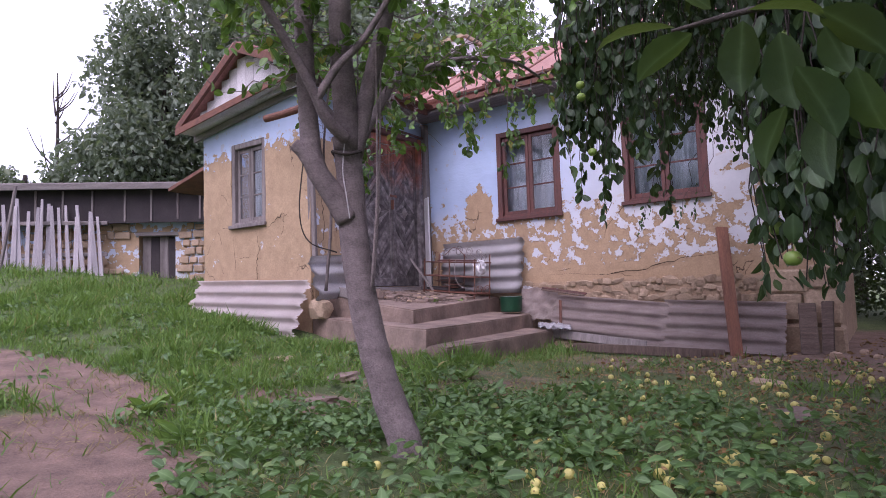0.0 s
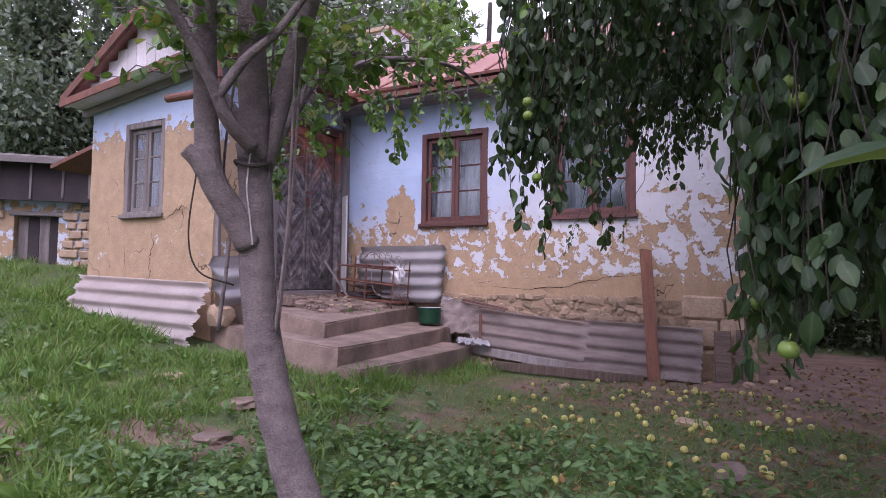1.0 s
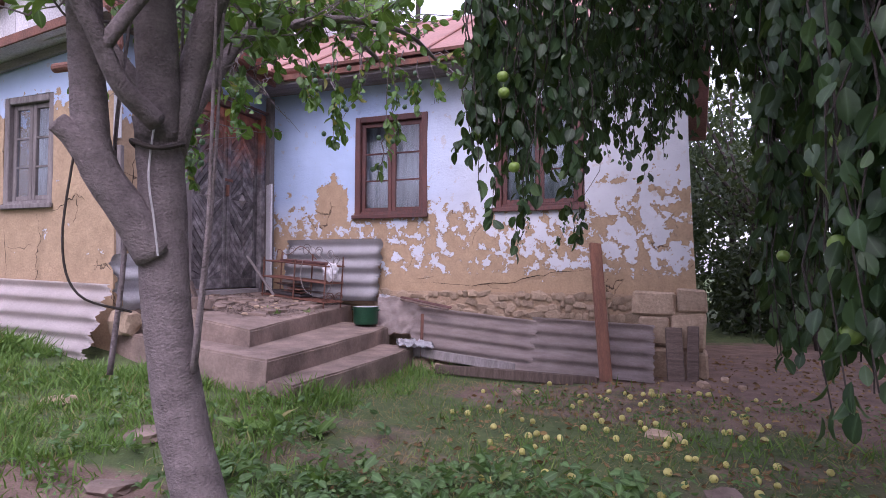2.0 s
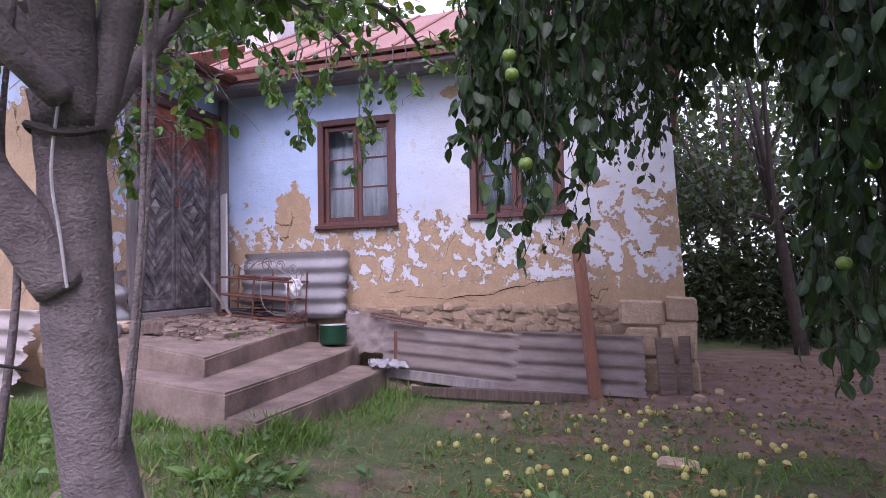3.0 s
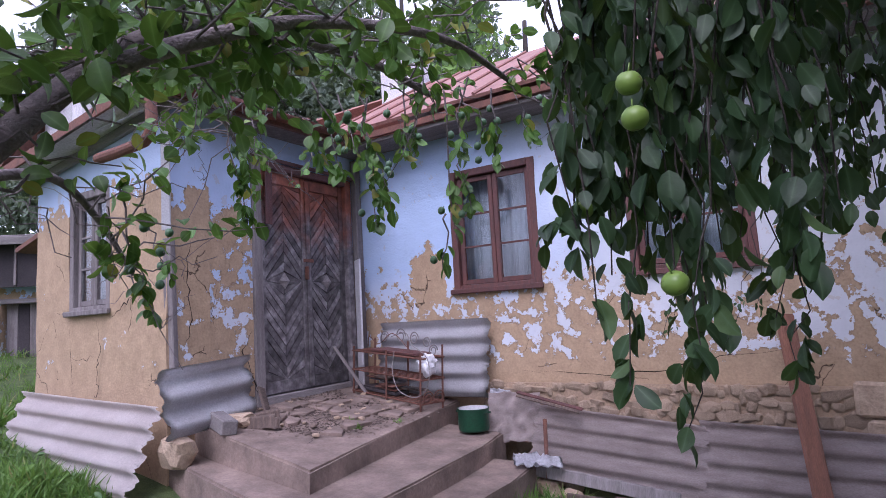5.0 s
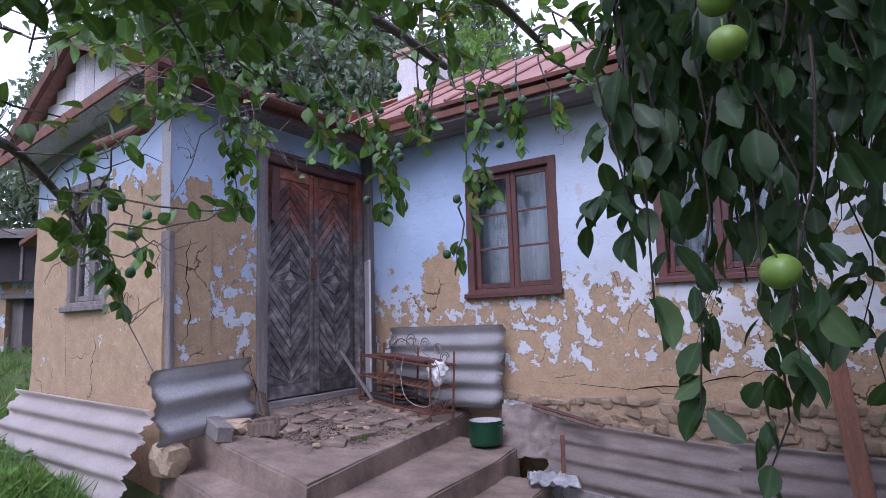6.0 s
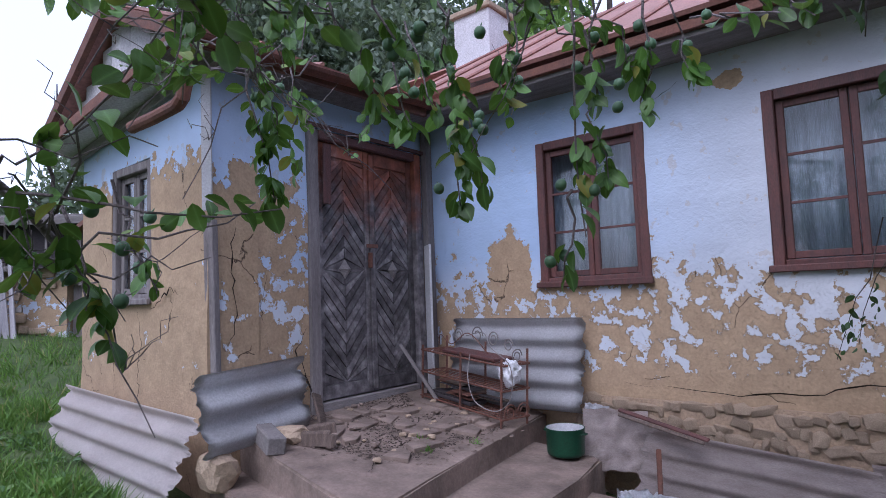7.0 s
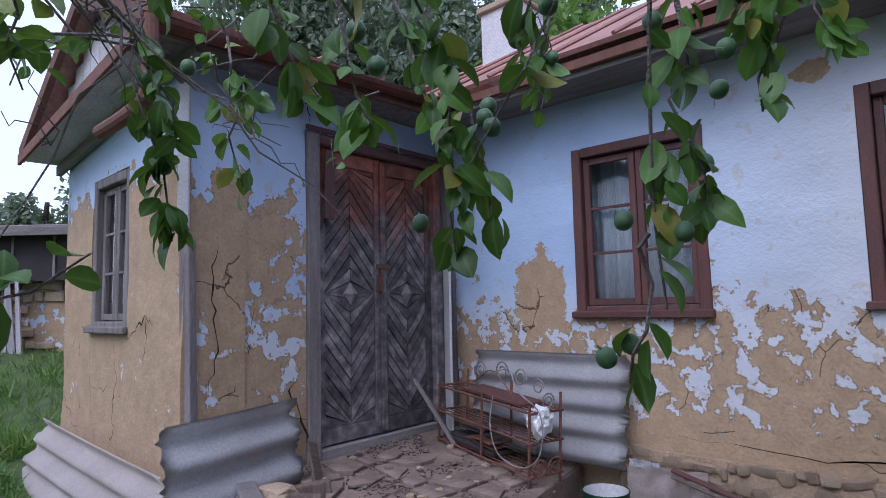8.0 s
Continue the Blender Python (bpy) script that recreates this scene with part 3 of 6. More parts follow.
boxed("lintel_strip", (-0.02, DW + 0.01, -0.05, -0.032, DH + 0.002, DH + 0.03), M_RED, door, "")


def chevron_leaf(a, b, z0, z1):
    mid = (a + b) / 2
    leaf = boxed("leaf", (a, b, 0.045, 0.07, z0, z1), M_DOOR, door, "door leaf of chevron boards")
    st = 0.06
    for x0, x1 in ((a, a + st), (b - st, b)):
        boxed("stile", (x0, x1, 0.015, 0.043, z0, z1), M_DOOR, leaf, "", 0.004, None, 0.002)
    for r0, r1 in ((z0, z0 + 0.10), (z1 - 0.10, z1)):
        boxed("rail", (a + st + 0.002, b - st - 0.002, 0.017, 0.043, r0, r1), M_DOOR, leaf, "", 0.004, None, 0.002)
    x0, x1 = a + st + 0.004, b - st - 0.004
    lo, hi = z0 + 0.105, z1 - 0.105
    bw, slope = 0.088, 1.15
    for side in (0, 1):
        xa, xb = (x0, mid - 0.002) if side == 0 else (mid + 0.002, x1)
        rise = slope * (xb - xa)
        k = lo - rise
        czz = (lo + hi) / 2
        for half_lo, half_hi, up in ((lo, czz, False), (czz, hi, True)):
          k = half_lo - rise
          while k < half_hi:
            # boards climb towards the middle above the centre and fall to it below
            za, zb = (k, k + rise) if (side == 0) == up else (k + rise, k)
            quad = [(xa, za), (xb, zb), (xb, zb + bw * 0.86), (xa, za + bw * 0.86)]
            quad = [(x, min(max(z, half_lo), half_hi)) for x, z in quad]
            if abs(quad[3][1] - quad[0][1]) + abs(quad[2][1] - quad[1][1]) > 0.012:
                bm = bmesh.new()
                dy = random.uniform(-0.003, 0.003)
                fr = [bm.verts.new((x, 0.024 + dy, z)) for x, z in quad]
                bk = [bm.verts.new((x, 0.0445, z)) for x, z in quad]
                bm.faces.new(fr)
                for i in range(4):
                    j = (i + 1) % 4
                    bm.faces.new((fr[i], fr[j], bk[j], bk[i]))
                bmesh.ops.remove_doubles(bm, verts=bm.verts, dist=0.001)
                part("board", bm, M_DOOR, leaf)
            k += bw
    # raised diamond in the middle
    bm = bmesh.new()
    cz = (z0 + z1) / 2
    ring = [bm.verts.new((mid + dx, 0.022, cz + dz)) for dx, dz in ((-0.065, 0), (0, -0.075), (0.065, 0), (0, 0.075))]
    tip = bm.verts.new((mid, -0.012, cz))
    for i in range(4):
        bm.faces.new((ring[i], ring[(i + 1) % 4], tip))
    bm.faces.new(ring[::-1])
    part("diamond", bm, M_WOODX, leaf, "raised wooden diamond")
    return leaf


l1 = chevron_leaf(0.104, DW / 2 + 0.02, 0.06, DH - 0.075)
l2 = chevron_leaf(DW / 2 + 0.024, DW - 0.094, 0.06, DH - 0.075)
boxed("cover_strip", (DW / 2, DW / 2 + 0.05, -0.005, 0.013, 0.08, DH - 0.1), M_DOOR, l1, "", 0.004)
boxed("strap", (0.09, 0.17, -0.045, -0.032, DH - 0.55, DH - 0.10), M_RED, door, "loose red-painted board", 0.004, Matrix.Rotation(0.02, 4, 'Y'))
boxed("handle", (DW / 2 - 0.03, DW / 2 - 0.01, -0.04, 0.0, 1.02, 1.14), M_RUST, l1, "rusty iron handle", 0.004)
boxed("hasp", (DW / 2 - 0.05, DW / 2 + 0.08, -0.012, -0.006, 1.18, 1.21), M_RUST, l1, "rusty iron hasp", 0.002)

# ---- porch steps ----
TOP = [(0.08, -1.93), (0.45, -2.02), (1.50, -2.19), (1.26, -0.80), (1.13, -0.02), (0.02, -0.02)]
MID = [(0.08, -2.14), (1.94, -2.56), (1.80, -0.81), (1.72, -0.30), (0.9, -0.2), (0.3, -1.2)]
LOW = [(1.72, -2.52), (2.17, -2.60), (2.14, -1.05), (2.10, -0.55), (1.6, -0.55)]
steps = thing("porch_steps", "cracked concrete porch with three worn steps", "steps", kind="structure")


def land_z(x, y):
    """The landing's surface, which falls away from the house."""
    return 0.475 + 0.115 * (1.50 - x) + 0.010 * (y + 2.19)


def slab(name, poly, z0, z1, mm, fall=1.0):
    bm = prism(poly, z0, z1)
    bmesh.ops.bevel(bm, geom=[e for e in bm.edges if abs(e.verts[0].co.z - e.verts[1].co.z) < 1e-4 and e.verts[0].co.z > z1 - 0.01], offset=0.014, segments=2, affect='EDGES')
    bmesh.ops.subdivide_edges(bm, edges=[e for e in bm.edges if e.calc_length() > 0.2], cuts=7, use_grid_fill=True)
    for v in bm.verts:
        if v.co.z > z0 + 0.02:
            v.co.z += fall * (land_z(v.co.x, v.co.y) - 0.475)
        v.co += 0.009 * Vector((noise.noise(v.co * 3.1), noise.noise(v.co * 3.1 + Vector((7, 1, 2))), 0.8 * noise.noise(v.co * 2.3 + Vector((1, 9, 3)))))
    return part(name, bm, mm, steps, "", False)


slab("landing", TOP, 0.2, 0.475, M_CONC)
slab("step", MID, 0.0, 0.352, M_CONC, 0.4)
slab("step", LOW, -0.15, 0.205, M_CONC, 0.2)

# ---- corrugated sheets ----
def corr_sheet(name, a, b, height, lean, label, material, pitch=0.145, amp=0.024, sag=0.0, ragged=0.012, group="corrugated sheets"):
    """A corrugated sheet with its ridges lengthways. a, b: ends of its top edge; lean: how far its foot stands out (metres, along the outward normal)."""
    a, b = Vector(a), Vector(b)
    along = b - a
    out = Vector((along.y, -along.x, 0)).normalized()
    n, rows = max(12, int(along.length / 0.09)), max(14, int(height / pitch * 10))
    rag0 = [random.uniform(-1, 1) * ragged for _ in range(rows + 1)]
    rag1 = [random.uniform(-1, 1) * ragged for _ in range(rows + 1)]
    bm = bmesh.new()
    vs = []
    for j in range(rows + 1):
        t = j / rows
        line = []
        for i in range(n + 1):
            s = i / n
            p = a + along * s
            if i == 0:
                p -= along.normalized() * rag0[j]
            if i == n:
                p += along.normalized() * rag1[j]
            p.z -= t * height + sag * math.sin(math.pi * s)
            p += out * (lean * t + amp * math.cos(2 * math.pi * t * height / pitch) + 0.01 * math.sin(3.0 * s + 2 * t))
            line.append(bm.verts.new(p))
        vs.append(line)
    for r0, r1 in zip(vs, vs[1:]):
        for i in range(n):
            bm.faces.new((r0[i], r0[i + 1], r1[i + 1], r1[i]))
    bmesh.ops.solidify(bm, geom=bm.faces[:], thickness=0.008)
    return tagged(link(name, bm, material, None, "", True), label, "corrugated sheet", group)


corr_sheet("corrugated_sheet", (-1.80, -2.25, 0.86), (0.22, -2.27, 0.80), 0.62, 0.27, "pale corrugated asbestos sheet with a broken end", M_ASBW, 0.125, 0.026, ragged=0.03)
corr_sheet("corrugated_sheet", (0.27, -2.33, 1.04), (0.21, -1.56, 1.08), 0.46, 0.10, "grey corrugated sheet piece leaning beside the door", M_ASB, 0.19, 0.034, 0.0, 0.02)
corr_sheet("corrugated_sheet", (0.34, -0.07, 1.25), (1.52, -0.07, 1.25), 0.66, 0.13, "grey corrugated sheet standing against the front wall", M_ASB, 0.15, 0.026)
corr_sheet("corrugated_sheet", (1.98, -0.20, 0.56), (3.20, -0.18, 0.45), 0.46, 0.30, "stained corrugated sheet leaning on the stone plinth", M_ASBD, 0.112, 0.023, 0.0, 0.02)
corr_sheet("corrugated_sheet", (3.16, -0.14, 0.48), (4.24, -0.13, 0.44), 0.46, 0.30, "greyish corrugated sheet overlapping its neighbour", M_ASBD, 0.112, 0.023)

# ---- planks, post, corner boards ----


def beam(name, p, q, w, d, material, label, category, turn=0.0, parent=None, bevel=0.005, jitter=0.003):
    """A board from p to q, w wide and d thick."""
    p, q = Vector(p), Vector(q)
    m = Matrix.Translation(p) @ (q - p).to_track_quat('Z', 'Y').to_matrix().to_4x4() @ Matrix.Rotation(radians(turn), 4, 'Z')
    ob = boxed(name, (-w / 2, w / 2, -d / 2, d / 2, 0, (q - p).length), material, parent, "", bevel, None, jitter)
    ob.matrix_basis = m
    return tagged(ob, label, category)


beam("plank", (0.20, -0.24, 0.63), (0.13, -0.16, 1.88), 0.13, 0.022, M_ASB, "pale grey board standing in the corner beside the door", "plank", -70)
beam("plank", (0.42, -0.42, 0.62), (0.11, -0.50, 1.06), 0.075, 0.025, M_WOOD, "grey weathered slat leaning on the door", "plank", 20)
beam("timber_post", (0.05, -0.045, 0.5), (0.045, -0.045, 2.9), 0.085, 0.07, M_WOOD, "rough grey timber post in the inner corner", "post", 0)
post = beam("plank", (3.86, -0.47, -0.04), (3.73, -0.13, 1.17), 0.105, 0.04, M_POST, "red-brown painted plank leaning on the sheets", "plank", 12)
beam("corner_board", (0.13, -2.165, 2.0), (0.13, -2.17, 2.90), 0.06, 0.025, M_ASB, "pale grey board nailed to the corner", "board", 40)
beam("timber_post", (0.098, -2.11, 1.0), (0.098, -2.13, 1.95), 0.075, 0.05, M_WOOD, "weathered corner timber bared by fallen plaster", "post", 15)
beam("plank", (2.02, -0.56, 0.16), (3.08, -0.56, 0.05), 0.085, 0.02, M_WOODX, "grey board lying before the corrugated sheets", "plank", 80)
beam("plank", (2.40, -0.76, 0.035), (3.62, -0.74, 0.008), 0.085, 0.018, M_ROT, "rotten board lying on the ground", "plank", 85)
beam("plank", (2.70, -0.68, 0.03), (3.80, -0.66, 0.005), 0.07, 0.018, M_ROT, "thin brown board lying on the ground", "plank", 88)
beam("plank", (1.78, -0.16, 0.64), (2.42, -0.40, 0.56), 0.03, 0.015, M_RED, "reddish stick lying on the rubble", "plank", 30)
beam("plank", (1.8, -0.22, 0.62), (2.40, -0.42, 0.545), 0.022, 0.012, M_ROT, "pale stick lying on the rubble", "plank", 60)
beam("plank", (4.42, -0.30, -0.02), (4.40, -0.14, 0.42), 0.14, 0.03, M_ROT, "dark short board leaning on the plinth", "plank", 5)
beam("plank", (4.55, -0.28, -0.02), (4.56, -0.14, 0.44), 0.09, 0.03, M_ROT, "dark grey board leaning on the corner stones", "plank", -8)
beam("stake", (2.18, -0.56, 0.1), (2.16, -0.50, 0.50), 0.03, 0.03, M_RUST, "rusty stake beside the steps", "stake", 10)
beam("concrete_bar", (0.60, -2.02, 0.632), (0.14, -1.86, 0.685), 0.105, 0.10, M_BAR, "grey square concrete bar lying on the landing", "concrete bar", 8, None, 0.008)


def rock(name, c, size, material, label, seed, flat=1.0, group="", parent=None, category="stone"):
    bm = bmesh.new()
    bmesh.ops.create_icosphere(bm, subdivisions=2, radius=1.0)
    off = Vector((seed * 3.1, seed * 1.7, seed))
    for v in bm.verts:
        d = v.co.normalized()
        q = Vector([math.copysign(abs(k) ** 0.55, k) for k in d])
        v.co = Vector((q.x * size[0], q.y * size[1], q.z * size[2])) * (0.82 + 0.28 * noise.noise(d * 1.6 + off))
    ob = link(name, bm, material, parent)
    ob.location = c
    ob.rotation_euler = (0.12 * math.sin(seed * 5), 0.12 * math.cos(seed * 3), seed * 2.4)
    if parent is None:
        tagged(ob, label, category, group)
    return ob


rock("stone", (0.30, -2.20, 0.50), (0.14, 0.11, 0.125), M_STONE, "rough tan building stone beside the steps", 1.3)
rock("stone", (0.42, -1.80, 0.645), (0.17, 0.10, 0.05), M_STONE, "lichen-stained flat stone on the landing", 2.6)
beam("slate_piece", (0.40, -1.52, 0.60), (0.25, -1.47, 0.82), 0.085, 0.02, M_ROT, "pointed grey shard standing by the door post", "shard", 40)
# the broken screed: plates that once fitted together, each a little sunk or tilted
NX, NY = 5, 6
knots = [[(0.20 + 0.19 * i + random.uniform(-0.06, 0.06), -1.62 + 0.215 * j + random.uniform(-0.07, 0.07)) for i in range(NX + 1)] for j in range(NY + 1)]
for j in range(NY):
    for i in range(NX):
        if random.random() < 0.22:
            continue
        quad = [knots[j][i], knots[j][i + 1], knots[j + 1][i + 1], knots[j + 1][i]]
        cx, cy = sum(q[0] for q in quad) / 4, sum(q[1] for q in quad) / 4
        k = random.uniform(0.74, 0.93)
        quad = [((x - cx) * k, (y - cy) * k) for x, y in quad]
        # one corner is often broken away
        if random.random() < 0.6:
            n = random.randrange(4)
            a, b, c = quad[n - 1], quad[n], quad[(n + 1) % 4]
            quad[n:n + 1] = [((a[0] + b[0]) / 2, (a[1] + b[1]) / 2), ((2 * b[0] + c[0]) / 3, (2 * b[1] + c[1]) / 3)]
        ob = link("paving_fragment", prism(quad, -0.006, random.uniform(0.008, 0.022), 0.002), M_CONC)
        ob.matrix_basis = pose(cx, cy, land_z(cx, cy) + 0.006, random.uniform(-3, 3), 6.4 + random.uniform(-3, 3), 0)
        tagged(ob, "broken grey-brown screed plate lying on the landing", "fragment", "broken screed")
for i in range(46):
    x, y = random.uniform(0.12, 1.1), random.uniform(-1.7, -0.4)
    s = random.uniform(0.012, 0.035)
    rock("pebble", (x, y, land_z(x, y) + 0.01 + s * 0.3), (s, s * 0.8, s * 0.5), M_STONE if i % 2 else M_CONC, "small rubble piece on the landing", 3 + i * 0.77, 1, "rubble on the landing")
rock("stone", (0.92, -0.62, 0.57), (0.10, 0.07, 0.035), M_CONC, "flat grey stone under the rack", 5.1)
for i, (x, y, s) in enumerate(((2.15, -0.5, .12), (2.3, -0.36, .10), (2.12, -0.28, .11), (2.02, -0.62, .08), (2.38, -0.62, .09), (4.62, -0.5, .06), (4.8, -0.2, .05), (3.3, -1.35, .05), (4.9, -0.55, .04))):
    rock("stone", (x, y, ground_z(x, y) + s * 0.35), (s, s * 0.8, s * 0.6), M_STONE, "loose stone on the ground by the wall", 9 + i, 1, "loose stones")

# crumbs of screed and soil over the broken part of the landing
def chips(count, lo, hi, x0, x1, y0, y1, material, label):
    verts, faces = [], []
    for _ in range(count):
        x, y = random.uniform(x0, x1), random.uniform(y0, y1)
        if noise.noise(Vector((x * 3, y * 3, 7))) < -0.12 + 0.2 * random.random():
            continue
        s, a = random.uniform(lo, hi), random.uniform(0, 6.28)
        z = land_z(x, y) + 0.002
        k = len(verts)
        for j in range(4):
            r = s * random.uniform(0.6, 1.2)
            verts.append((x + r * math.cos(a + 1.57 * j), y + r * math.sin(a + 1.57 * j), z))
        for j in range(4):
            vx, vy, _z = verts[k + j]
            verts.append((x + (vx - x) * 0.75, y + (vy - y) * 0.75, z + s * random.uniform(0.2, 0.45)))
        faces += [(k + 4, k + 5, k + 6, k + 7)] + [(k + j, k + (j + 1) % 4, k + 4 + (j + 1) % 4, k + 4 + j) for j in range(4)]
    me = bpy.data.meshes.new("rubble_crumbs")
    me.from_pydata(verts, [], faces)
    me.materials.append(material)
    tagged(new("rubble_crumbs", me), label, "rubble", kind="stuff")


chips(5200, 0.003, 0.011, 0.04, 1.15, -1.7, -0.05, M_CRUMB, "dark crumbs of soil strewn over the broken landing")
chips(900, 0.004, 0.02, 0.06, 1.3, -1.85, -0.2, M_CONC, "grey-brown crumbs of screed on the broken landing")
for x, y, a, ln in ((0.55, -1.80, 20, 0.32), (0.46, -1.68, 55, 0.28), (0.62, -1.72, -10, 0.24)):
    c = Vector((x, y, land_z(x, y) + 0.028))
    d = Vector((math.cos(radians(a)), math.sin(radians(a)), 0.10)) * ln / 2
    beam("wood_chunk", c - d * 0.85, c + d * 1.1, 0.085, 0.035, M_ROT, "split rotten chunk of wood on the landing", "wood chunk", 80 + a * 0.2, None, 0.006, 0.012)

# ---- rusty wire shelf ----
rack = thing("wire_rack", "rusty three-tier wire plant rack full of scrap", "rack", pose(0.28, -0.17, 0.60, 0, 4, -14))
RL, RD = 0.98, 0.24
for z in (0.06, 0.25, 0.42):
    tier = part("tier", tube(bmesh.new(), [(0, 0, z), (RL, 0, z), (RL, -RD, z), (0, -RD, z), (0, 0, z)], 0.008, 6), M_RUST, rack)
    for k in range(1, 6):
        part("wire", tube(bmesh.new(), [(0, -RD * k / 6, z + 0.004), (RL, -RD * k / 6, z + 0.004)], 0.004, 5), M_RUST, tier)
for x in (0.02, RL * 0.52, RL - 0.02):
    for y in (0, -RD):
        part("leg", tube(bmesh.new(), [(x, y, 0.0), (x, y, 0.52 if y == 0 else 0.46)], 0.009, 6), M_RUST, rack)
boxed("board", (0.25, RL - 0.12, -RD + 0.02, -0.03, 0.432, 0.452), M_RED, rack, "dark red board on the top tier", 0.003)
boxed("board", (0.03, RL * 0.6, -RD + 0.03, -0.05, 0.075, 0.10), M_FELT, rack, "dark scrap on the lowest tier", 0.003)
for k in range(9):
    x_ = random.uniform(0.05, RL * 0.55)
    boxed("scrap", (x_, x_ + random.uniform(0.2, 0.42), -RD + random.uniform(0.02, 0.12), -random.uniform(0.03, 0.08), 0.102 + 0.012 * k, 0.111 + 0.012 * k), (M_FELT, M_RUST, M_ROT)[k % 3], rack, "", 0.002, Matrix.Rotation(random.uniform(-0.05, 0.05), 4, 'Z'), 0.006)


def scroll(c, r, turns, axis, m=rack):
    pts = []
    for k in range(26):
        t = k / 25
        a = t * turns * 2 * math.pi
        rr = r * (1 - 0.6 * t)
        u, w = rr * math.cos(a), rr * math.sin(a)
        pts.append((c[0] + (u if axis == 0 else 0), c[1] + (0 if axis == 0 else u), c[2] + w))
    part("scroll", tube(bmesh.new(), pts, 0.005, 5), M_RUST if c[2] < 0.3 else M_WOODX, m, "bent wire scroll")


for c, r in (((0.2, -0.02, 0.54), 0.06), ((0.42, -0.01, 0.56), 0.07), ((0.62, -0.02, 0.55), 0.06), ((0.82, -0.05, 0.53), 0.05)):
    scroll(c, r, 1.4, 0)
for c, r in (((RL, -0.06, 0.1), 0.06), ((RL, -0.18, 0.1), 0.06), ((RL, -0.12, 0.48), 0.05)):
    scroll(c, r, 1.5, 1)
part("loose_wire", tube(bmesh.new(), smooth_line([(0.62, -RD, 0.46), (0.66, -RD - 0.05, 0.3), (0.78, -RD - 0.08, 0.16), (0.95, -RD - 0.04, 0.12), (1.05, -RD, 0.22), (1.0, -RD + 0.04, 0.42), (0.85, -RD, 0.53), (0.6, -0.1, 0.6), (0.4, -0.1, 0.56)]), 0.004, 5), M_WOODX, rack, "loop of pale wire")
part("loose_wire", tube(bmesh.new(), smooth_line([(0.05, -0.1, 0.45), (0.15, -0.16, 0.55), (0.35, -0.2, 0.5), (0.55, -0.2, 0.6), (0.8, -0.22, 0.48)]), 0.004, 5), M_RUST, rack)
bag = bmesh.new()
bmesh.ops.create_icosphere(bag, subdivisions=3, radius=0.075)
for v in bag.verts:
    v.co *= 1 + 0.55 * noise.noise(v.co * 22) + 0.25 * noise.noise(v.co * 55)
    v.co.z *= 1.1
M_BAG = worn("white_plastic", (0.78, 0.78, 0.82), (0.6, 0.6, 0.66), 0.4, 9, 60, 0.3)
bag = link("plastic_bag", bag, M_BAG)
bag.location = (1.19, -0.55, 0.90)
tagged(bag, "crumpled white plastic bag hung on the wire rack", "bag")

# ---- green pail ----
pail = thing("pail", "old dark green enamel pot without a lid", "pot", pose(1.53, -0.45, 0.372))
prof = [(0.0, 0.004), (0.105, 0.004), (0.118, 0.012), (0.123, 0.03), (0.125, 0.165), (0.129, 0.178), (0.129, 0.182), (0.122, 0.18), (0.118, 0.165), (0.116, 0.03), (0.0, 0.02)]
bm = bmesh.new()
seg = 36
rings = [[bm.verts.new((r * math.cos(2 * math.pi * k / seg), r * math.sin(2 * math.pi * k / seg), z)) for k in range(seg)] for r, z in prof[1:8]]
for a, b in zip(rings, rings[1:]):
    for k in range(seg):
        bm.faces.new((a[k], a[(k + 1) % seg], b[(k + 1) % seg], b[k]))
bm.faces.new(rings[0][::-1])
part("body", bm, M_GREEN, pail, "", True)
bm = bmesh.new()
rings = [[bm.verts.new((r * math.cos(2 * math.pi * k / seg), r * math.sin(2 * math.pi * k / seg), z)) for k in range(seg)] for r, z in ((0.1215, 0.1805), (0.117, 0.16), (0.115, 0.03), (0.03, 0.022))]
for a, b in zip(rings, rings[1:]):
    for k in range(seg):
        bm.faces.new((a[k], a[(k + 1) % seg], b[(k + 1) % seg], b[k]))
bm.faces.new(rings[-1])
part("lining", bm, M_ASB, pail, "greyish chipped inside", True)
for sgn in (-1, 1):
    part("ear", tube(bmesh.new(), [(0.125 * sgn, -0.025, 0.15), (0.15 * sgn, -0.012, 0.15), (0.15 * sgn, 0.012, 0.15), (0.125 * sgn, 0.025, 0.15)], 0.006, 6), M_GREEN, pail)


def crumple(name, c, sx, sy, h, material, label, category, seed):
    """A crumpled sheet lying on the ground."""
    bm = bmesh.new()
    n = 16
    vs = [[bm.verts.new((sx * (i / n - 0.5), sy * (j / n - 0.5), h * (noise.noise(Vector((i * 0.33 + seed, j * 0.33, seed))) + 0.5 * noise.noise(Vector((i * 0.8, j * 0.8, seed)))))) for i in range(n + 1)] for j in range(n + 1)]
    for j in range(n):
        for i in range(n):
            bm.faces.new((vs[j][i], vs[j][i + 1], vs[j + 1][i + 1], vs[j + 1][i]))
    bmesh.ops.solidify(bm, geom=bm.faces[:], thickness=0.004)
    ob = link(name, bm, material, None, "", True)
    ob.matrix_basis = c
    return tagged(ob, label, category)


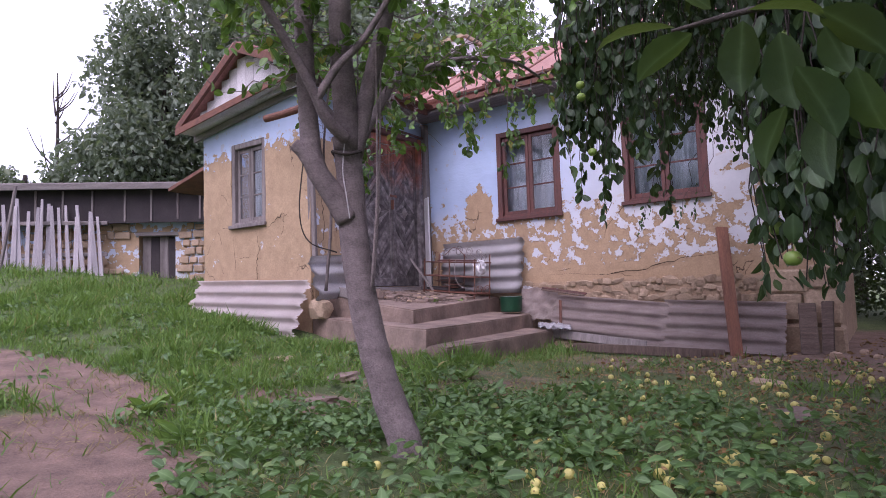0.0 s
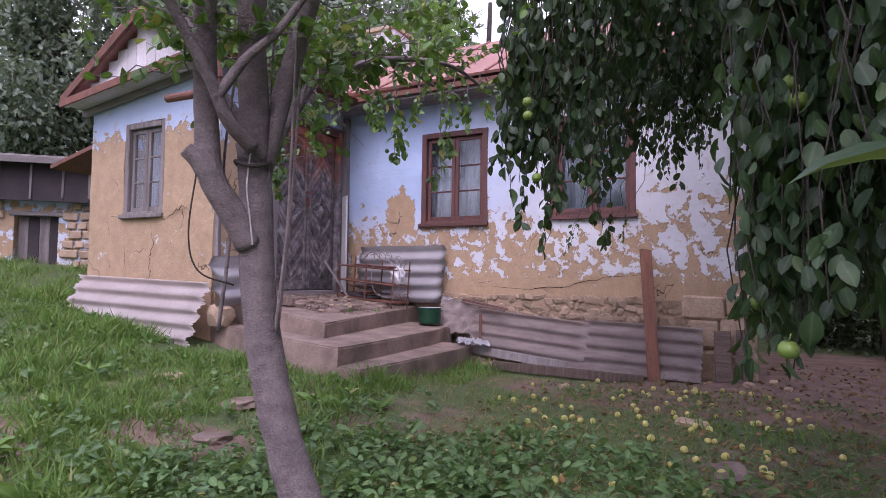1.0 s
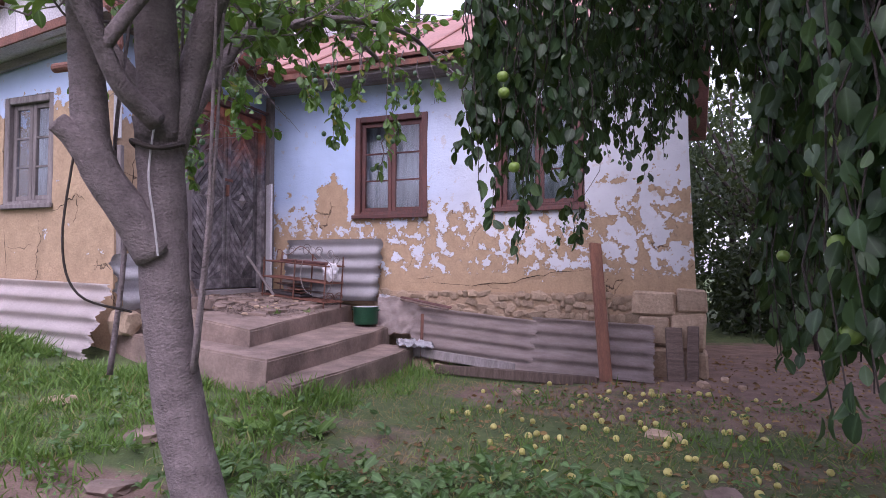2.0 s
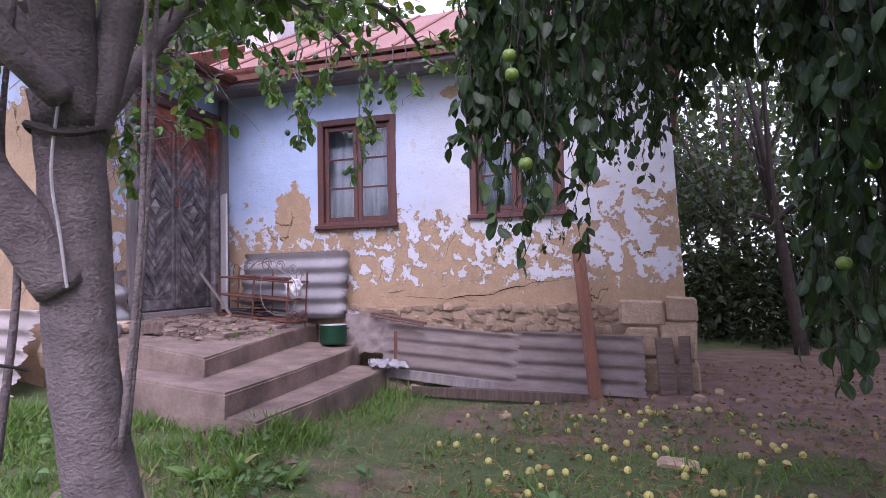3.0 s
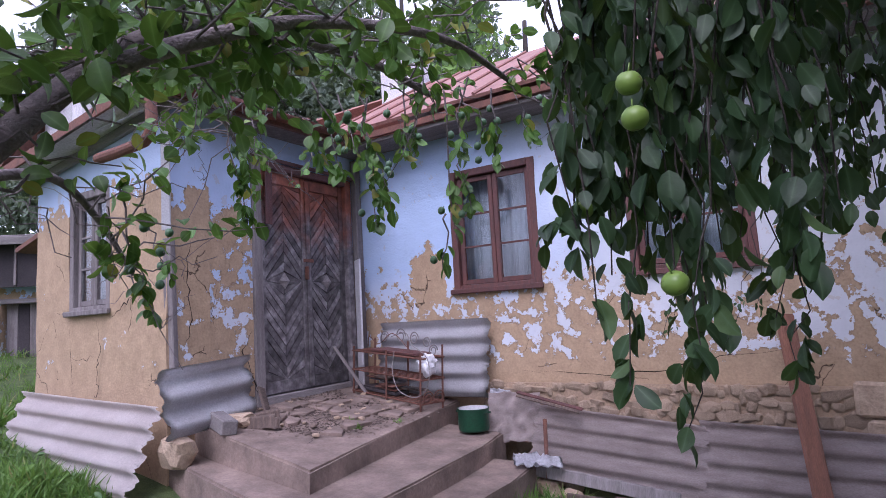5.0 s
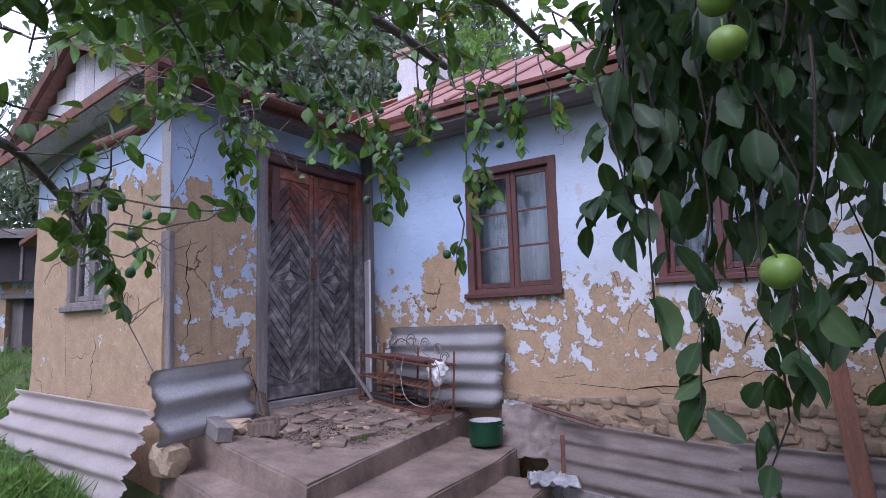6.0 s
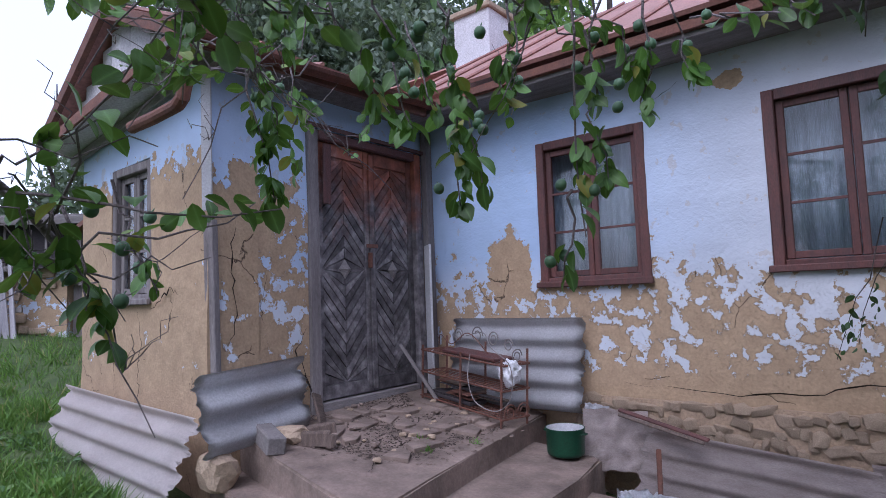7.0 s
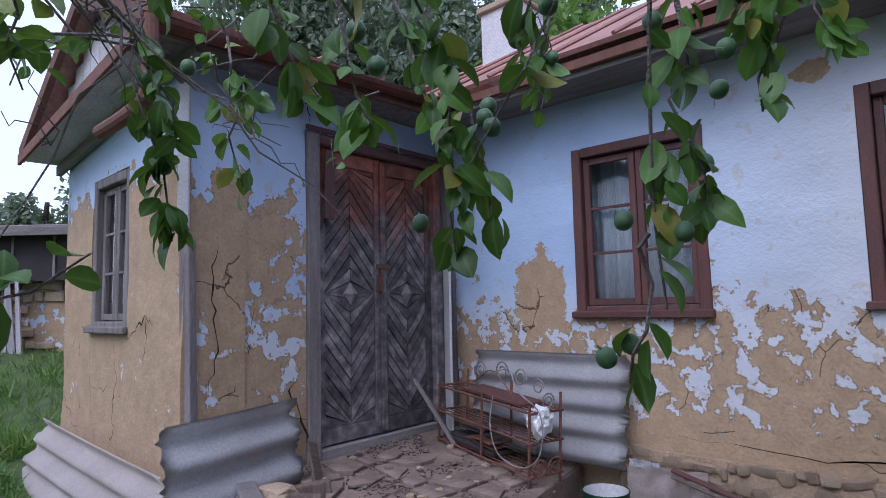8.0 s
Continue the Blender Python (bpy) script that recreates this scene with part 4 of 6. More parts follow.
crumple("felt_sheet", pose(1.78, -0.24, 0.46, 62, 0, 20), 0.42, 0.40, 0.07, M_ASBD, "crumpled grey roofing felt leaning by the pot", "felt sheet", 3)
crumple("plastic_sheet", pose(1.62, -0.17, 0.58, 65, 10, 35), 0.17, 0.17, 0.05, M_BAG, "pale blue-white scrap of plastic", "plastic", 7)
crumple("plastic_sheet", pose(2.14, -0.62, 0.235, 8, 6, 30), 0.34, 0.20, 0.05, M_BAG, "dirty white plastic scrap on the lowest step", "plastic", 11)

# ---- shed, picket fence, lean-to ----
SH = Matrix.Translation((-7.6, -2.6, 0.0)) @ Matrix.Rotation(radians(43), 4, 'Z')
shed = thing("shed", "low stone outbuilding with flaking blue limewash and a felt-clad eave", "shed", SH)
M_SHW = plaster("shed_limewash", 1.9, 0.52, 0)
boxed("wall", (-2.5, 2.42, 0.0, 0.35, 0.5, 2.2), M_SHW, shed, "rubble wall patched with blue limewash")
boxed("wall", (3.05, 5.0, 0.0, 0.35, 0.5, 2.2), M_SHW, shed, "rubble wall patched with blue limewash")
boxed("wall", (2.42, 3.05, 0.0, 0.35, 1.86, 2.2), M_SHW, shed, "limewashed lintel")
boxed("wall", (-2.5, 5.0, 3.0, 3.3, 0.5, 2.6), M_SHW, shed)
for i in range(4):
    boxed("door_board", (2.44 + i * 0.152, 2.44 + i * 0.152 + 0.147, 0.12, 0.15, 0.85, 1.80), M_FELT if i % 2 else M_WOOD, shed, "", 0.004)
boxed("door_lintel", (2.36, 3.12, -0.03, 0.10, 1.80, 1.87), M_WOODX, shed, "grey timber lintel", 0.01)
for zi in range(7):
    x = 0.55 + random.uniform(0, 0.1)
    z = 0.98 + zi * 0.155
    while x < 3.9:
        w = random.uniform(0.12, 0.3)
        if not (2.25 < x + w / 2 < 3.2) and (noise.noise(Vector((x * 1.2, z * 1.5, 4))) > -0.12):
            boxed("stone", (x, x + w - 0.02, -0.045, 0.03, z, z + random.uniform(0.09, 0.135)), M_STONE, shed, "", 0.012, None, 0.014)
        x += w
boxed("eave_cladding", (-2.6, 5.1, -0.22, -0.19, 2.02, 2.62), M_FELT, shed, "black roofing felt apron", 0.0, None)
for i in range(17):
    x = -2.4 + i * 0.46 + random.uniform(-0.06, 0.06)
    boxed("batten", (x, x + 0.03, -0.245, -0.222, 2.03 + random.uniform(0, 0.05), 2.60), M_WOOD, shed)
rm = Matrix.Translation((0, -0.42, 2.64)) @ Matrix.Rotation(radians(9), 4, 'X')
boxed("roof", (-2.8, 5.3, 0, 3.9, 0, 0.05), M_FELT, shed, "weathered flat roof", 0.0, rm)
boxed("roof_edge", (-2.8, 5.3, -0.03, -0.005, -0.05, 0.06), M_WOODX, shed, "grey plank roof edge", 0.006, rm)
boxed("roof_plank", (-2.0, 5.2, 0.25, 0.5, 0.055, 0.08), M_WOODX, shed, "", 0.006, rm @ Matrix.Rotation(0.012, 4, 'Z'))

M_PICK = worn("bleached_picket", (0.55, 0.52, 0.56), (0.36, 0.33, 0.37), 0.9, 3, 50, 0.5, (6, 6, 0.7))
FM = Matrix.Translation((-6.55, -2.15, 0.0)) @ Matrix.Rotation(radians(48), 4, 'Z')
fence = thing("picket_fence", "leaning fence of bare grey pickets", "fence", FM)
for i in range(30):
    x = 0.86 - i * 0.108 + random.uniform(-0.02, 0.02)
    p = FM @ Vector((x, 0, 0))
    zb = ground_z(p.x, p.y) - 0.05
    h = random.uniform(1.02, 1.32)
    bm = box(bmesh.new(), -0.043, 0.043, -0.012, 0.012, 0, h, 0.006, None, 0.008)
    for v in bm.verts:
        if v.co.z > h * 0.9:
            v.co.x *= 0.55
    ob = part("picket", bm, M_PICK, fence)
    ob.matrix_basis = pose(x, random.uniform(-0.03, 0.03), zb, random.uniform(-4, 4), random.uniform(-5, 3), random.uniform(-15, 15))
zr = ground_z(-6.5, -2.1)
for z in (0.35, 0.9):
    boxed("rail", (-2.3, 0.92, 0.03, 0.07, zr + z - 0.1, zr + z - 0.03), M_WOODX, fence, "", 0.006)
beam("stake", (-6.45, -2.9, 1.0), (-6.2, -2.75, 2.55), 0.04, 0.04, M_WOOD, "thin crooked pole standing by the fence", "pole")

annex = thing("lean_to", "limewashed lean-to with a small tin eave", "annex", kind="structure")
boxed("wall", (-3.15, WEST - 0.003, -1.25, 3.0, 0.3, 2.2), M_SHW, annex)
boxed("roof", (-1.75, -0.003, -1.65, 3.4, 0, 0.05), M_RUST, annex, "rusty tin roof", 0.0, Matrix.Translation((WEST, 0, 2.62)) @ Matrix.Rotation(radians(-12), 4, 'Y'))
# small dark thing of unknown kind, built as a rough upright lump
rock("stump", (-2.05, -2.0, 0.75), (0.05, 0.05, 0.16), M_BARKD, "small dark unidentified thing at the house corner", 4.4, 1, "", None, "stump")

# ---- stone plinth ----
plinth = thing("plinth", "rubble stone plinth with clay joints", "plinth", kind="structure")
boxed("bed", (1.4, W3L + 0.12, -0.05, -0.012, -0.12, 0.70), M_MORTAR, plinth, "clay mortar bed")
boxed("bed", (W3L + 0.035, W3L + 0.12, -0.008, 3.2, -0.12, 0.70), M_MORTAR, plinth, "clay mortar bed")
shared = []
for k in range(14):
    bm = bmesh.new()
    bmesh.ops.create_icosphere(bm, subdivisions=1, radius=1.0)
    for v in bm.verts:
        d = v.co.normalized()
        q = Vector([math.copysign(abs(t) ** 0.7, t) for t in d])
        v.co = q * (0.95 + 0.55 * noise.noise(d * 1.7 + Vector((k * 2.2, 0, 1))))
    me = bpy.data.meshes.new("stone")
    bm.to_mesh(me)
    bm.free()
    me.materials.append(M_STONE)
    shared.append(me)
for zi, (z, hz) in enumerate(((0.66, 0.05), (0.575, 0.05), (0.48, 0.06), (0.36, 0.07), (0.22, 0.08), (0.06, 0.08))):
    x = 1.42
    while x < W3L - 0.45:
        w = random.choice((0.05, 0.07, 0.1, 0.15)) * random.uniform(0.8, 1.2)
        if x + w > W3L - 0.3:
            break
        ob = new("stone", random.choice(shared))
        ob.parent = plinth
        ob.location = (x + w / 2, -0.05, z + random.uniform(-0.035, 0.035))
        ob.scale = (w * 0.54, random.uniform(0.016, 0.036), hz * random.uniform(0.62, 1.1))
        ob.rotation_euler = (random.uniform(-0.2, 0.2), random.uniform(-0.28, 0.28), random.uniform(-0.1, 0.1))
        x += w * 0.88
for x0, x1, z0, z1 in ((4.05, 4.42, 0.52, 0.73), (4.43, 4.67, 0.56, 0.76), (4.10, 4.36, 0.25, 0.505), (4.38, 4.66, 0.23, 0.545), (4.12, 4.4, -0.1, 0.235), (4.42, 4.68, -0.1, 0.215)):
    boxed("stone", (x0, x1, -0.085 - 0.02 * random.random(), 0.12 if x1 > 4.5 else -0.055, z0, z1), M_STONE, plinth, "squared corner stone", 0.02, None, 0.016)

# ---- deep cracks in the clay ----


def crack(name, pts, wid, label):
    """An open crack: a strip with its inner shade put into the colour, widening and narrowing."""
    line = []
    for a, b in zip(pts, pts[1:]):
        a, b = Vector(a), Vector(b)
        for k in range(5):
            t = k / 5
            j = 0.018 * (1 if 0 < k else 0)
            line.append(a.lerp(b, t) + Vector([random.uniform(-j, j) for _ in range(3)]))
    line.append(Vector(pts[-1]))
    return line, wid


# dark earth colour that carries the shade inside the cracks
M_CRACK = worn("crack_shadow_earth", (0.06, 0.042, 0.03), (0.03, 0.022, 0.018), 1.0, 20, 90, 0.2)


def crack_on(wall, normal, pts, wid):
    line, _ = crack("crack", pts, wid, "")
    n = Vector(normal)
    bm = bmesh.new()
    prev = None
    for i, p in enumerate(line):
        d = (line[min(i + 1, len(line) - 1)] - line[max(i - 1, 0)])
        d -= n * d.dot(n)
        side = d.cross(n).normalized()
        p = p - n * p.dot(n) + n * (Vector(pts[0]).dot(n) - (SKEW * (p.y - pts[0][1]) if n.x > 0.5 else 0.0))
        if abs(n.z) > 0.5:
            p.z = land_z(p.x, p.y) + 0.012
        w = 0.55 * wid * (0.3 + random.random()) * min(1.0, 0.15 + 2.5 * min(i, len(line) - 1 - i) / len(line))
        cur = [bm.verts.new(p + side * w), bm.verts.new(p - side * w)]
        if prev:
            bm.faces.new((prev[0], prev[1], cur[1], cur[0]))
        prev = cur
    bmesh.ops.solidify(bm, geom=bm.faces[:], thickness=0.02)
    part("crack", bm, M_CRACK, wall, "open crack in the plaster")


YW = -2.172
crack_on(wall_wing, (0, -1, 0), [(-0.80, YW, 1.40), (-0.74, YW, 1.2), (-0.80, YW, 1.05), (-0.78, YW, 0.85), (-0.86, YW, 0.75)], 0.011)
crack_on(wall_wing, (0, -1, 0), [(-1.22, YW, 1.38), (-1.2, YW, 1.1), (-1.17, YW, 0.8)], 0.006)
crack_on(wall_wing, (0, -1, 0), [(-0.62, YW, 1.42), (-0.46, YW, 1.47), (-0.33, YW, 1.56), (-0.22, YW, 1.5)], 0.010)
crack_on(wall_wing, (0, -1, 0), [(-0.33, YW, 1.56), (-0.30, YW, 1.42), (-0.36, YW, 1.25)], 0.008)
crack_on(wall_wing, (0, -1, 0), [(-1.18, YW, 1.12), (-0.98, YW, 1.1), (-0.82, YW, 1.14)], 0.005)
crack_on(wall_porch, (1, 0, 0), [(0.094, -1.36, 2.72), (0.095, -1.38, 2.82), (0.097, -1.43, 2.92)], 0.008)
crack_on(wall_porch, (1, 0, 0), [(0.125, -1.98, 1.98), (0.126, -2.0, 1.7), (0.124, -1.97, 1.4), (0.127, -2.02, 1.15)], 0.010)
crack_on(wall_porch, (1, 0, 0), [(0.097, -1.42, 1.25), (0.102, -1.52, 1.1), (0.096, -1.40, 0.85), (0.095, -1.37, 0.7)], 0.011)
crack_on(wall_porch, (1, 0, 0), [(0.114, -1.75, 1.62), (0.116, -1.8, 1.4), (0.114, -1.75, 1.25)], 0.004)
crack_on(wall_front, (0, -1, 0), [(1.78, -0.024, 0.80), (2.4, -0.024, 0.77), (2.95, -0.024, 0.80), (3.3, -0.024, 0.90), (3.7, -0.024, 0.94)], 0.007)
crack_on(wall_front, (0, -1, 0), [(2.04, -0.024, 2.62), (2.12, -0.024, 2.72), (2.26, -0.024, 2.80)], 0.004)
# landing cracks
ZL = 0.553
crack_on(steps, (0, 0, 1), [(1.33, -1.33, ZL), (1.10, -1.29, ZL), (0.99, -1.39, ZL), (0.76, -1.29, ZL), (0.61, -1.38, ZL)], 0.006)
crack_on(steps, (0, 0, 1), [(1.18, -1.89, ZL), (1.06, -1.72, ZL), (1.14, -1.55, ZL), (1.03, -1.33, ZL), (1.10, -1.12, ZL)], 0.007)
crack_on(steps, (0, 0, 1), [(0.76, -1.89, ZL), (0.84, -1.68, ZL), (1.03, -1.63, ZL)], 0.006)
crack_on(steps, (0, 0, 1), [(0.68, -1.46, ZL), (0.87, -1.25, ZL), (0.99, -1.03, ZL), (1.22, -0.99, ZL)], 0.006)
crack_on(steps, (0, 0, 1), [(0.38, -1.72, ZL), (0.61, -1.59, ZL), (0.84, -1.63, ZL), (0.95, -1.50, ZL)], 0.004)
crack_on(steps, (0, 0, 1), [(0.91, -1.03, ZL), (0.76, -1.07, ZL), (0.65, -0.90, ZL), (0.80, -0.77, ZL)], 0.005)

# ---- foliage helpers ----
rng = np.random.default_rng(7)
LEAF = np.array([(0, 0, 0), (-0.26, 0.14, 0.05), (0, 0.16, 0), (0.26, 0.14, 0.05), (-0.43, 0.38, 0.09), (0, 0.4, 0), (0.43, 0.38, 0.09), (-0.44, 0.62, 0.1), (0, 0.62, 0.015), (0.44, 0.62, 0.1), (-0.26, 0.85, 0.05), (0, 0.85, 0.0), (0.26, 0.85, 0.05), (0, 1.0, -0.05)])
LEAF_F = [(0, 2, 1), (0, 3, 2), (1, 2, 5, 4), (2, 3, 6, 5), (4, 5, 8, 7), (5, 6, 9, 8), (7, 8, 11, 10), (8, 9, 12, 11), (10, 11, 13), (11, 12, 13)]
LEAF_S = np.array([(0, 0, 0), (-0.42, 0.4, 0.08), (0, 0.45, 0), (0.42, 0.4, 0.08), (0, 1.0, -0.06)])
LEAF_SF = [(0, 2, 1), (0, 3, 2), (1, 2, 4), (2, 3, 4)]


def unit(v):
    return v / np.maximum(np.linalg.norm(v, axis=-1, keepdims=True), 1e-9)


def leaf_mesh(name, pos, dirs, size, width, material, curl=0.25, shape=LEAF, faces=LEAF_F):
    """Many leaves in one mesh: pos (n, 3), dirs (n, 3) along the blade, size (n,)."""
    pos, d, size = np.asarray(pos, float), unit(np.asarray(dirs, float)), np.asarray(size, float)
    n = len(pos)
    up = unit(rng.normal(size=(n, 3)) * 0.75 + np.array([0, 0, 1.0]))
    side = unit(np.cross(d, up))
    nor = np.cross(side, d)
    cu = rng.uniform(0.2, 1.8, n) * curl
    t = shape[None, :, 1]
    v = (pos[:, None] + size[:, None, None] * (shape[None, :, 0:1] * width * side[:, None] + shape[None, :, 1:2] * d[:, None]
         + (shape[None, :, 2:3] - (cu[:, None] * t * t)[..., None] * 0.5) * nor[:, None]))
    k = len(shape)
    me = bpy.data.meshes.new(name)
    fs = [tuple(int(i + j * k) for i in f) for j in range(n) for f in faces]
    me.from_pydata(v.reshape(-1, 3).tolist(), [], fs)
    me.polygons.foreach_set("use_smooth", [True] * len(fs))
    rib = me.attributes.new("rib", 'FLOAT', 'POINT')
    rib.data.foreach_set("value", np.tile((np.abs(shape[:, 0]) < 1e-6).astype(float), n))
    me.materials.append(material)
    return me


def add_mesh(name, me, parent, label="", kind=""):
    ob = new(name, me)
    ob.parent = parent
    tagged(ob, label, kind=kind)
    return ob


class Tree:
    """Collects wood and leaves of one tree."""

    def __init__(self, name, label, wood, leaf, at, leaf_size, leaf_width):
        self.root = thing(name, label, "tree", pose(*at))
        self.off = Vector(at)
        self.wood, self.leaf, self.size, self.width = wood, leaf, leaf_size, leaf_width
        self.bm, self.pos, self.dir, self.sz = bmesh.new(), [], [], []

    def limb(self, name, pts, r0, r1, seg=10, label="", n=6, knobs=0.0):
        line = smooth_line([Vector(p) - self.off for p in pts], n)
        rad = [r * (1 + knobs * random.uniform(-1, 1)) for r in lerp_list(r0, r1, len(line))]
        return part(name, tube(bmesh.new(), line, rad, seg), self.wood, self.root, label, True)

    def twig(self, p0, p1, r, count, spread=1.0, size=1.0, wiggle=0.04, start=0.25, droop=0.5, bunch=None):
        """A thin twig in the joined twigs mesh, with leaves along it."""
        p0, p1 = Vector(p0) - self.off, Vector(p1) - self.off
        n = 5
        line = [p0.lerp(p1, k / n) + Vector([random.uniform(-wiggle, wiggle) * (0 < k < n) for _ in range(3)]) for k in range(n + 1)]
        # the trodden way stays free of twigs at head height
        a, b = Vector((4.4, -5.2, 1.1)) - self.off, Vector((3.15, -3.5, 1.55)) - self.off
        gap = min((q - (a + (b - a) * min(1.0, max(0.0, (q - a).dot(b - a) / (b - a).length_squared)))).length for q in line)
        if gap > (0.40 if count else 0.75):
            tube(self.bm, line, lerp_list(r, r * 0.45, n + 1), 5)
        ax = (p1 - p0).normalized()
        for _ in range(count):
            t = start + (1 - start) * random.random() ** 0.8
            q = p0.lerp(p1, t) + Vector([random.uniform(-wiggle, wiggle) * 0.6 for _ in range(3)])
            d = Vector([random.gauss(0, 1) for _ in range(3)]).normalized() * spread + ax * 0.5 + Vector((0, 0, -droop))
            self.pos.append(q), self.dir.append(d), self.sz.append(self.size * size * random.uniform(0.65, 1.25))
        return line

    def done(self, leaf_label="", single=0, single_at=None):
        tagged(part("twig", self.bm, self.wood, self.root), kind="stuff")
        pos, dr, sz = np.array(self.pos), np.array(self.dir), np.array(self.sz)
        # and of leaves
        a, b = (np.array(Vector(q) - self.off) for q in ((4.4, -5.2, 1.1), (3.15, -3.6, 1.5)))
        t = np.clip(((pos - a) @ (b - a)) / ((b - a) @ (b - a)), 0, 1)[:, None]
        free = np.linalg.norm(pos - (a + t * (b - a)), axis=1) > 0.42
        pos, dr, sz = pos[free], dr[free], sz[free]
        order = np.arange(len(pos))
        if single:
            # the leaves round one stretch of the tree stand as pieces of their own
            near = np.argsort(np.linalg.norm(pos - np.array(Vector(single_at) - self.off), axis=1))
            pick, order = near[:single], near[single:]
            kinds = [leaf_mesh("leaf", np.zeros((1, 3)), np.array([[0, 1.0, 0]]), [1.0], self.width * w, self.leaf, c) for w, c in ((1, 0.2), (0.85, 0.5), (1.1, 0.35), (0.95, 0.75))]
            for i in pick:
                ob = new("leaf", kinds[int(i) % 4])
                ob.parent = self.root
                q = Vector(dr[i]).to_track_quat('Y', 'Z').to_matrix().to_4x4()
                ob.matrix_basis = Matrix.Translation(pos[i]) @ q @ Matrix.Rotation(random.gauss(0, 0.7), 4, 'Y') @ Matrix.Scale(float(sz[i]), 4)
        add_mesh("crown", leaf_mesh("crown", pos[order], dr[order], sz[order], self.width, self.leaf), self.root, leaf_label, "stuff")


# ---- plum tree ----
plum = Tree("plum_tree", "leaning plum tree with smooth grey bark and green fruit", M_BARK, M_PLUM, (3.43, -4.63, 0.0), 0.056, 0.70)
trunk = plum.limb("trunk", [(3.370, -4.510, -0.120), (3.340, -4.520, 0.023), (3.270, -4.540, 0.211), (3.200, -4.570, 0.491), (3.160, -4.600, 0.819), (3.155, -4.620, 1.170), (3.160, -4.650, 1.322)], 0.074, 0.055, 16, "", 6, 0.03)
plum.limb("limb", [(3.160, -4.640, 0.959), (3.125, -4.700, 1.076), (3.090, -4.760, 1.193), (3.080, -4.780, 1.381), (3.120, -4.830, 1.650), (3.180, -4.890, 1.989), (3.220, -4.930, 2.457)], 0.050, 0.032, 12, "", 6, 0.03)
plum.limb("stub", [(3.095, -4.760, 1.170), (3.070, -4.800, 1.240), (3.045, -4.830, 1.275)], 0.036, 0.026, 10, "sawn-off limb stub")
plum.limb("limb", [(3.160, -4.640, 1.264), (3.190, -4.670, 1.404), (3.230, -4.730, 1.661), (3.300, -4.800, 1.989), (3.340, -4.850, 2.574)], 0.056, 0.038, 12, "", 6, 0.03)
plum.limb("limb", [(3.170, -4.610, 1.228), (3.250, -4.590, 1.521), (3.370, -4.600, 1.813), (3.500, -4.640, 2.164), (3.570, -4.650, 2.691)], 0.040, 0.024, 10, "", 6, 0.03)
plum.limb("branch", [(3.220, -4.700, 1.287), (3.210, -4.800, 1.357), (3.200, -4.870, 1.474), (3.180, -5.000, 1.661), (3.180, -5.120, 1.813), (3.170, -5.220, 2.047)], 0.026, 0.011, 8)
plum.limb("branch", [(3.200, -4.850, 1.416), (3.280, -4.800, 1.556), (3.370, -4.750, 1.650), (3.490, -4.720, 1.802), (3.620, -4.700, 1.989)], 0.018, 0.009, 8)
big = [(3.15, -4.62, 1.20), (3.08, -4.53, 1.27), (3.05, -4.46, 1.33), (3.02, -4.28, 1.55), (2.98, -4.08, 1.78), (2.97, -3.90, 1.92), (2.95, -3.6, 2.02), (2.9, -3.2, 2.10), (2.85, -2.8, 2.12)]
plum.limb("limb", big, 0.032, 0.012, 12, "long limb reaching over the porch", 6, 0.03)
b2 = [(2.99, -4.12, 1.74), (3.1, -3.95, 1.84), (3.2, -3.75, 1.92), (3.3, -3.4, 1.98), (3.3, -3.0, 1.98)]
plum.limb("branch", b2, 0.020, 0.008, 8)
b3 = [(3.04, -4.44, 1.36), (2.85, -4.35, 1.5), (2.6, -4.15, 1.62), (2.4, -3.9, 1.7), (2.25, -3.7, 1.62), (2.15, -3.55, 1.48)]
plum.limb("branch", b3, 0.020, 0.007, 8, "dark twiggy branch")
b4 = [(2.97, -3.92, 1.9), (2.75, -3.75, 2.0), (2.5, -3.5, 2.08), (2.25, -3.3, 2.1), (2.0, -3.0, 2.05)]
plum.limb("branch", b4, 0.018, 0.007, 8)
b5 = [(3.05, -4.46, 1.33), (2.9, -4.6, 1.6), (2.75, -4.6, 1.85), (2.5, -4.5, 2.0)]
plum.limb("branch", b5, 0.02, 0.008, 8)
for x, y in ((3.22, -4.56), (3.25, -4.60), (3.12, -4.56), (3.08, -4.70)):
    plum.limb("sucker", [(x, y, 0.66), (x + 0.03, y + 0.01, 1.0), (x + random.uniform(-0.02, 0.07), y, 1.25), (x + random.uniform(0, 0.16), y - 0.03, 1.75)], 0.008, 0.004, 6, "thin upright shoot")
part("rope", tube(bmesh.new(), smooth_line([Vector(p) - plum.off for p in ((3.210, -4.690, 1.334), (3.185, -4.690, 1.170), (3.192, -4.678, 1.053), (3.200, -4.670, 0.959))]), 0.003, 6), M_WHITE, plum.root, "pale string tied round the trunk")
part("rope", tube(bmesh.new(), [Vector((3.165 + 0.060 * math.cos(a), -4.645 + 0.060 * math.sin(a), 1.24 + 0.012 * math.sin(a * 2))) - plum.off for a in lerp_list(0, 6.3, 20)], 0.007, 6), M_BARKD, plum.root, "dark cord round the trunk")
part("cable", tube(bmesh.new(), smooth_line([Vector(p) - plum.off for p in ((3.070, -4.800, 1.228), (3.060, -4.820, 0.994), (3.090, -4.800, 0.866), (3.150, -4.700, 0.819))]), 0.003, 6), M_BARKD, plum.root, "hanging dark cable")

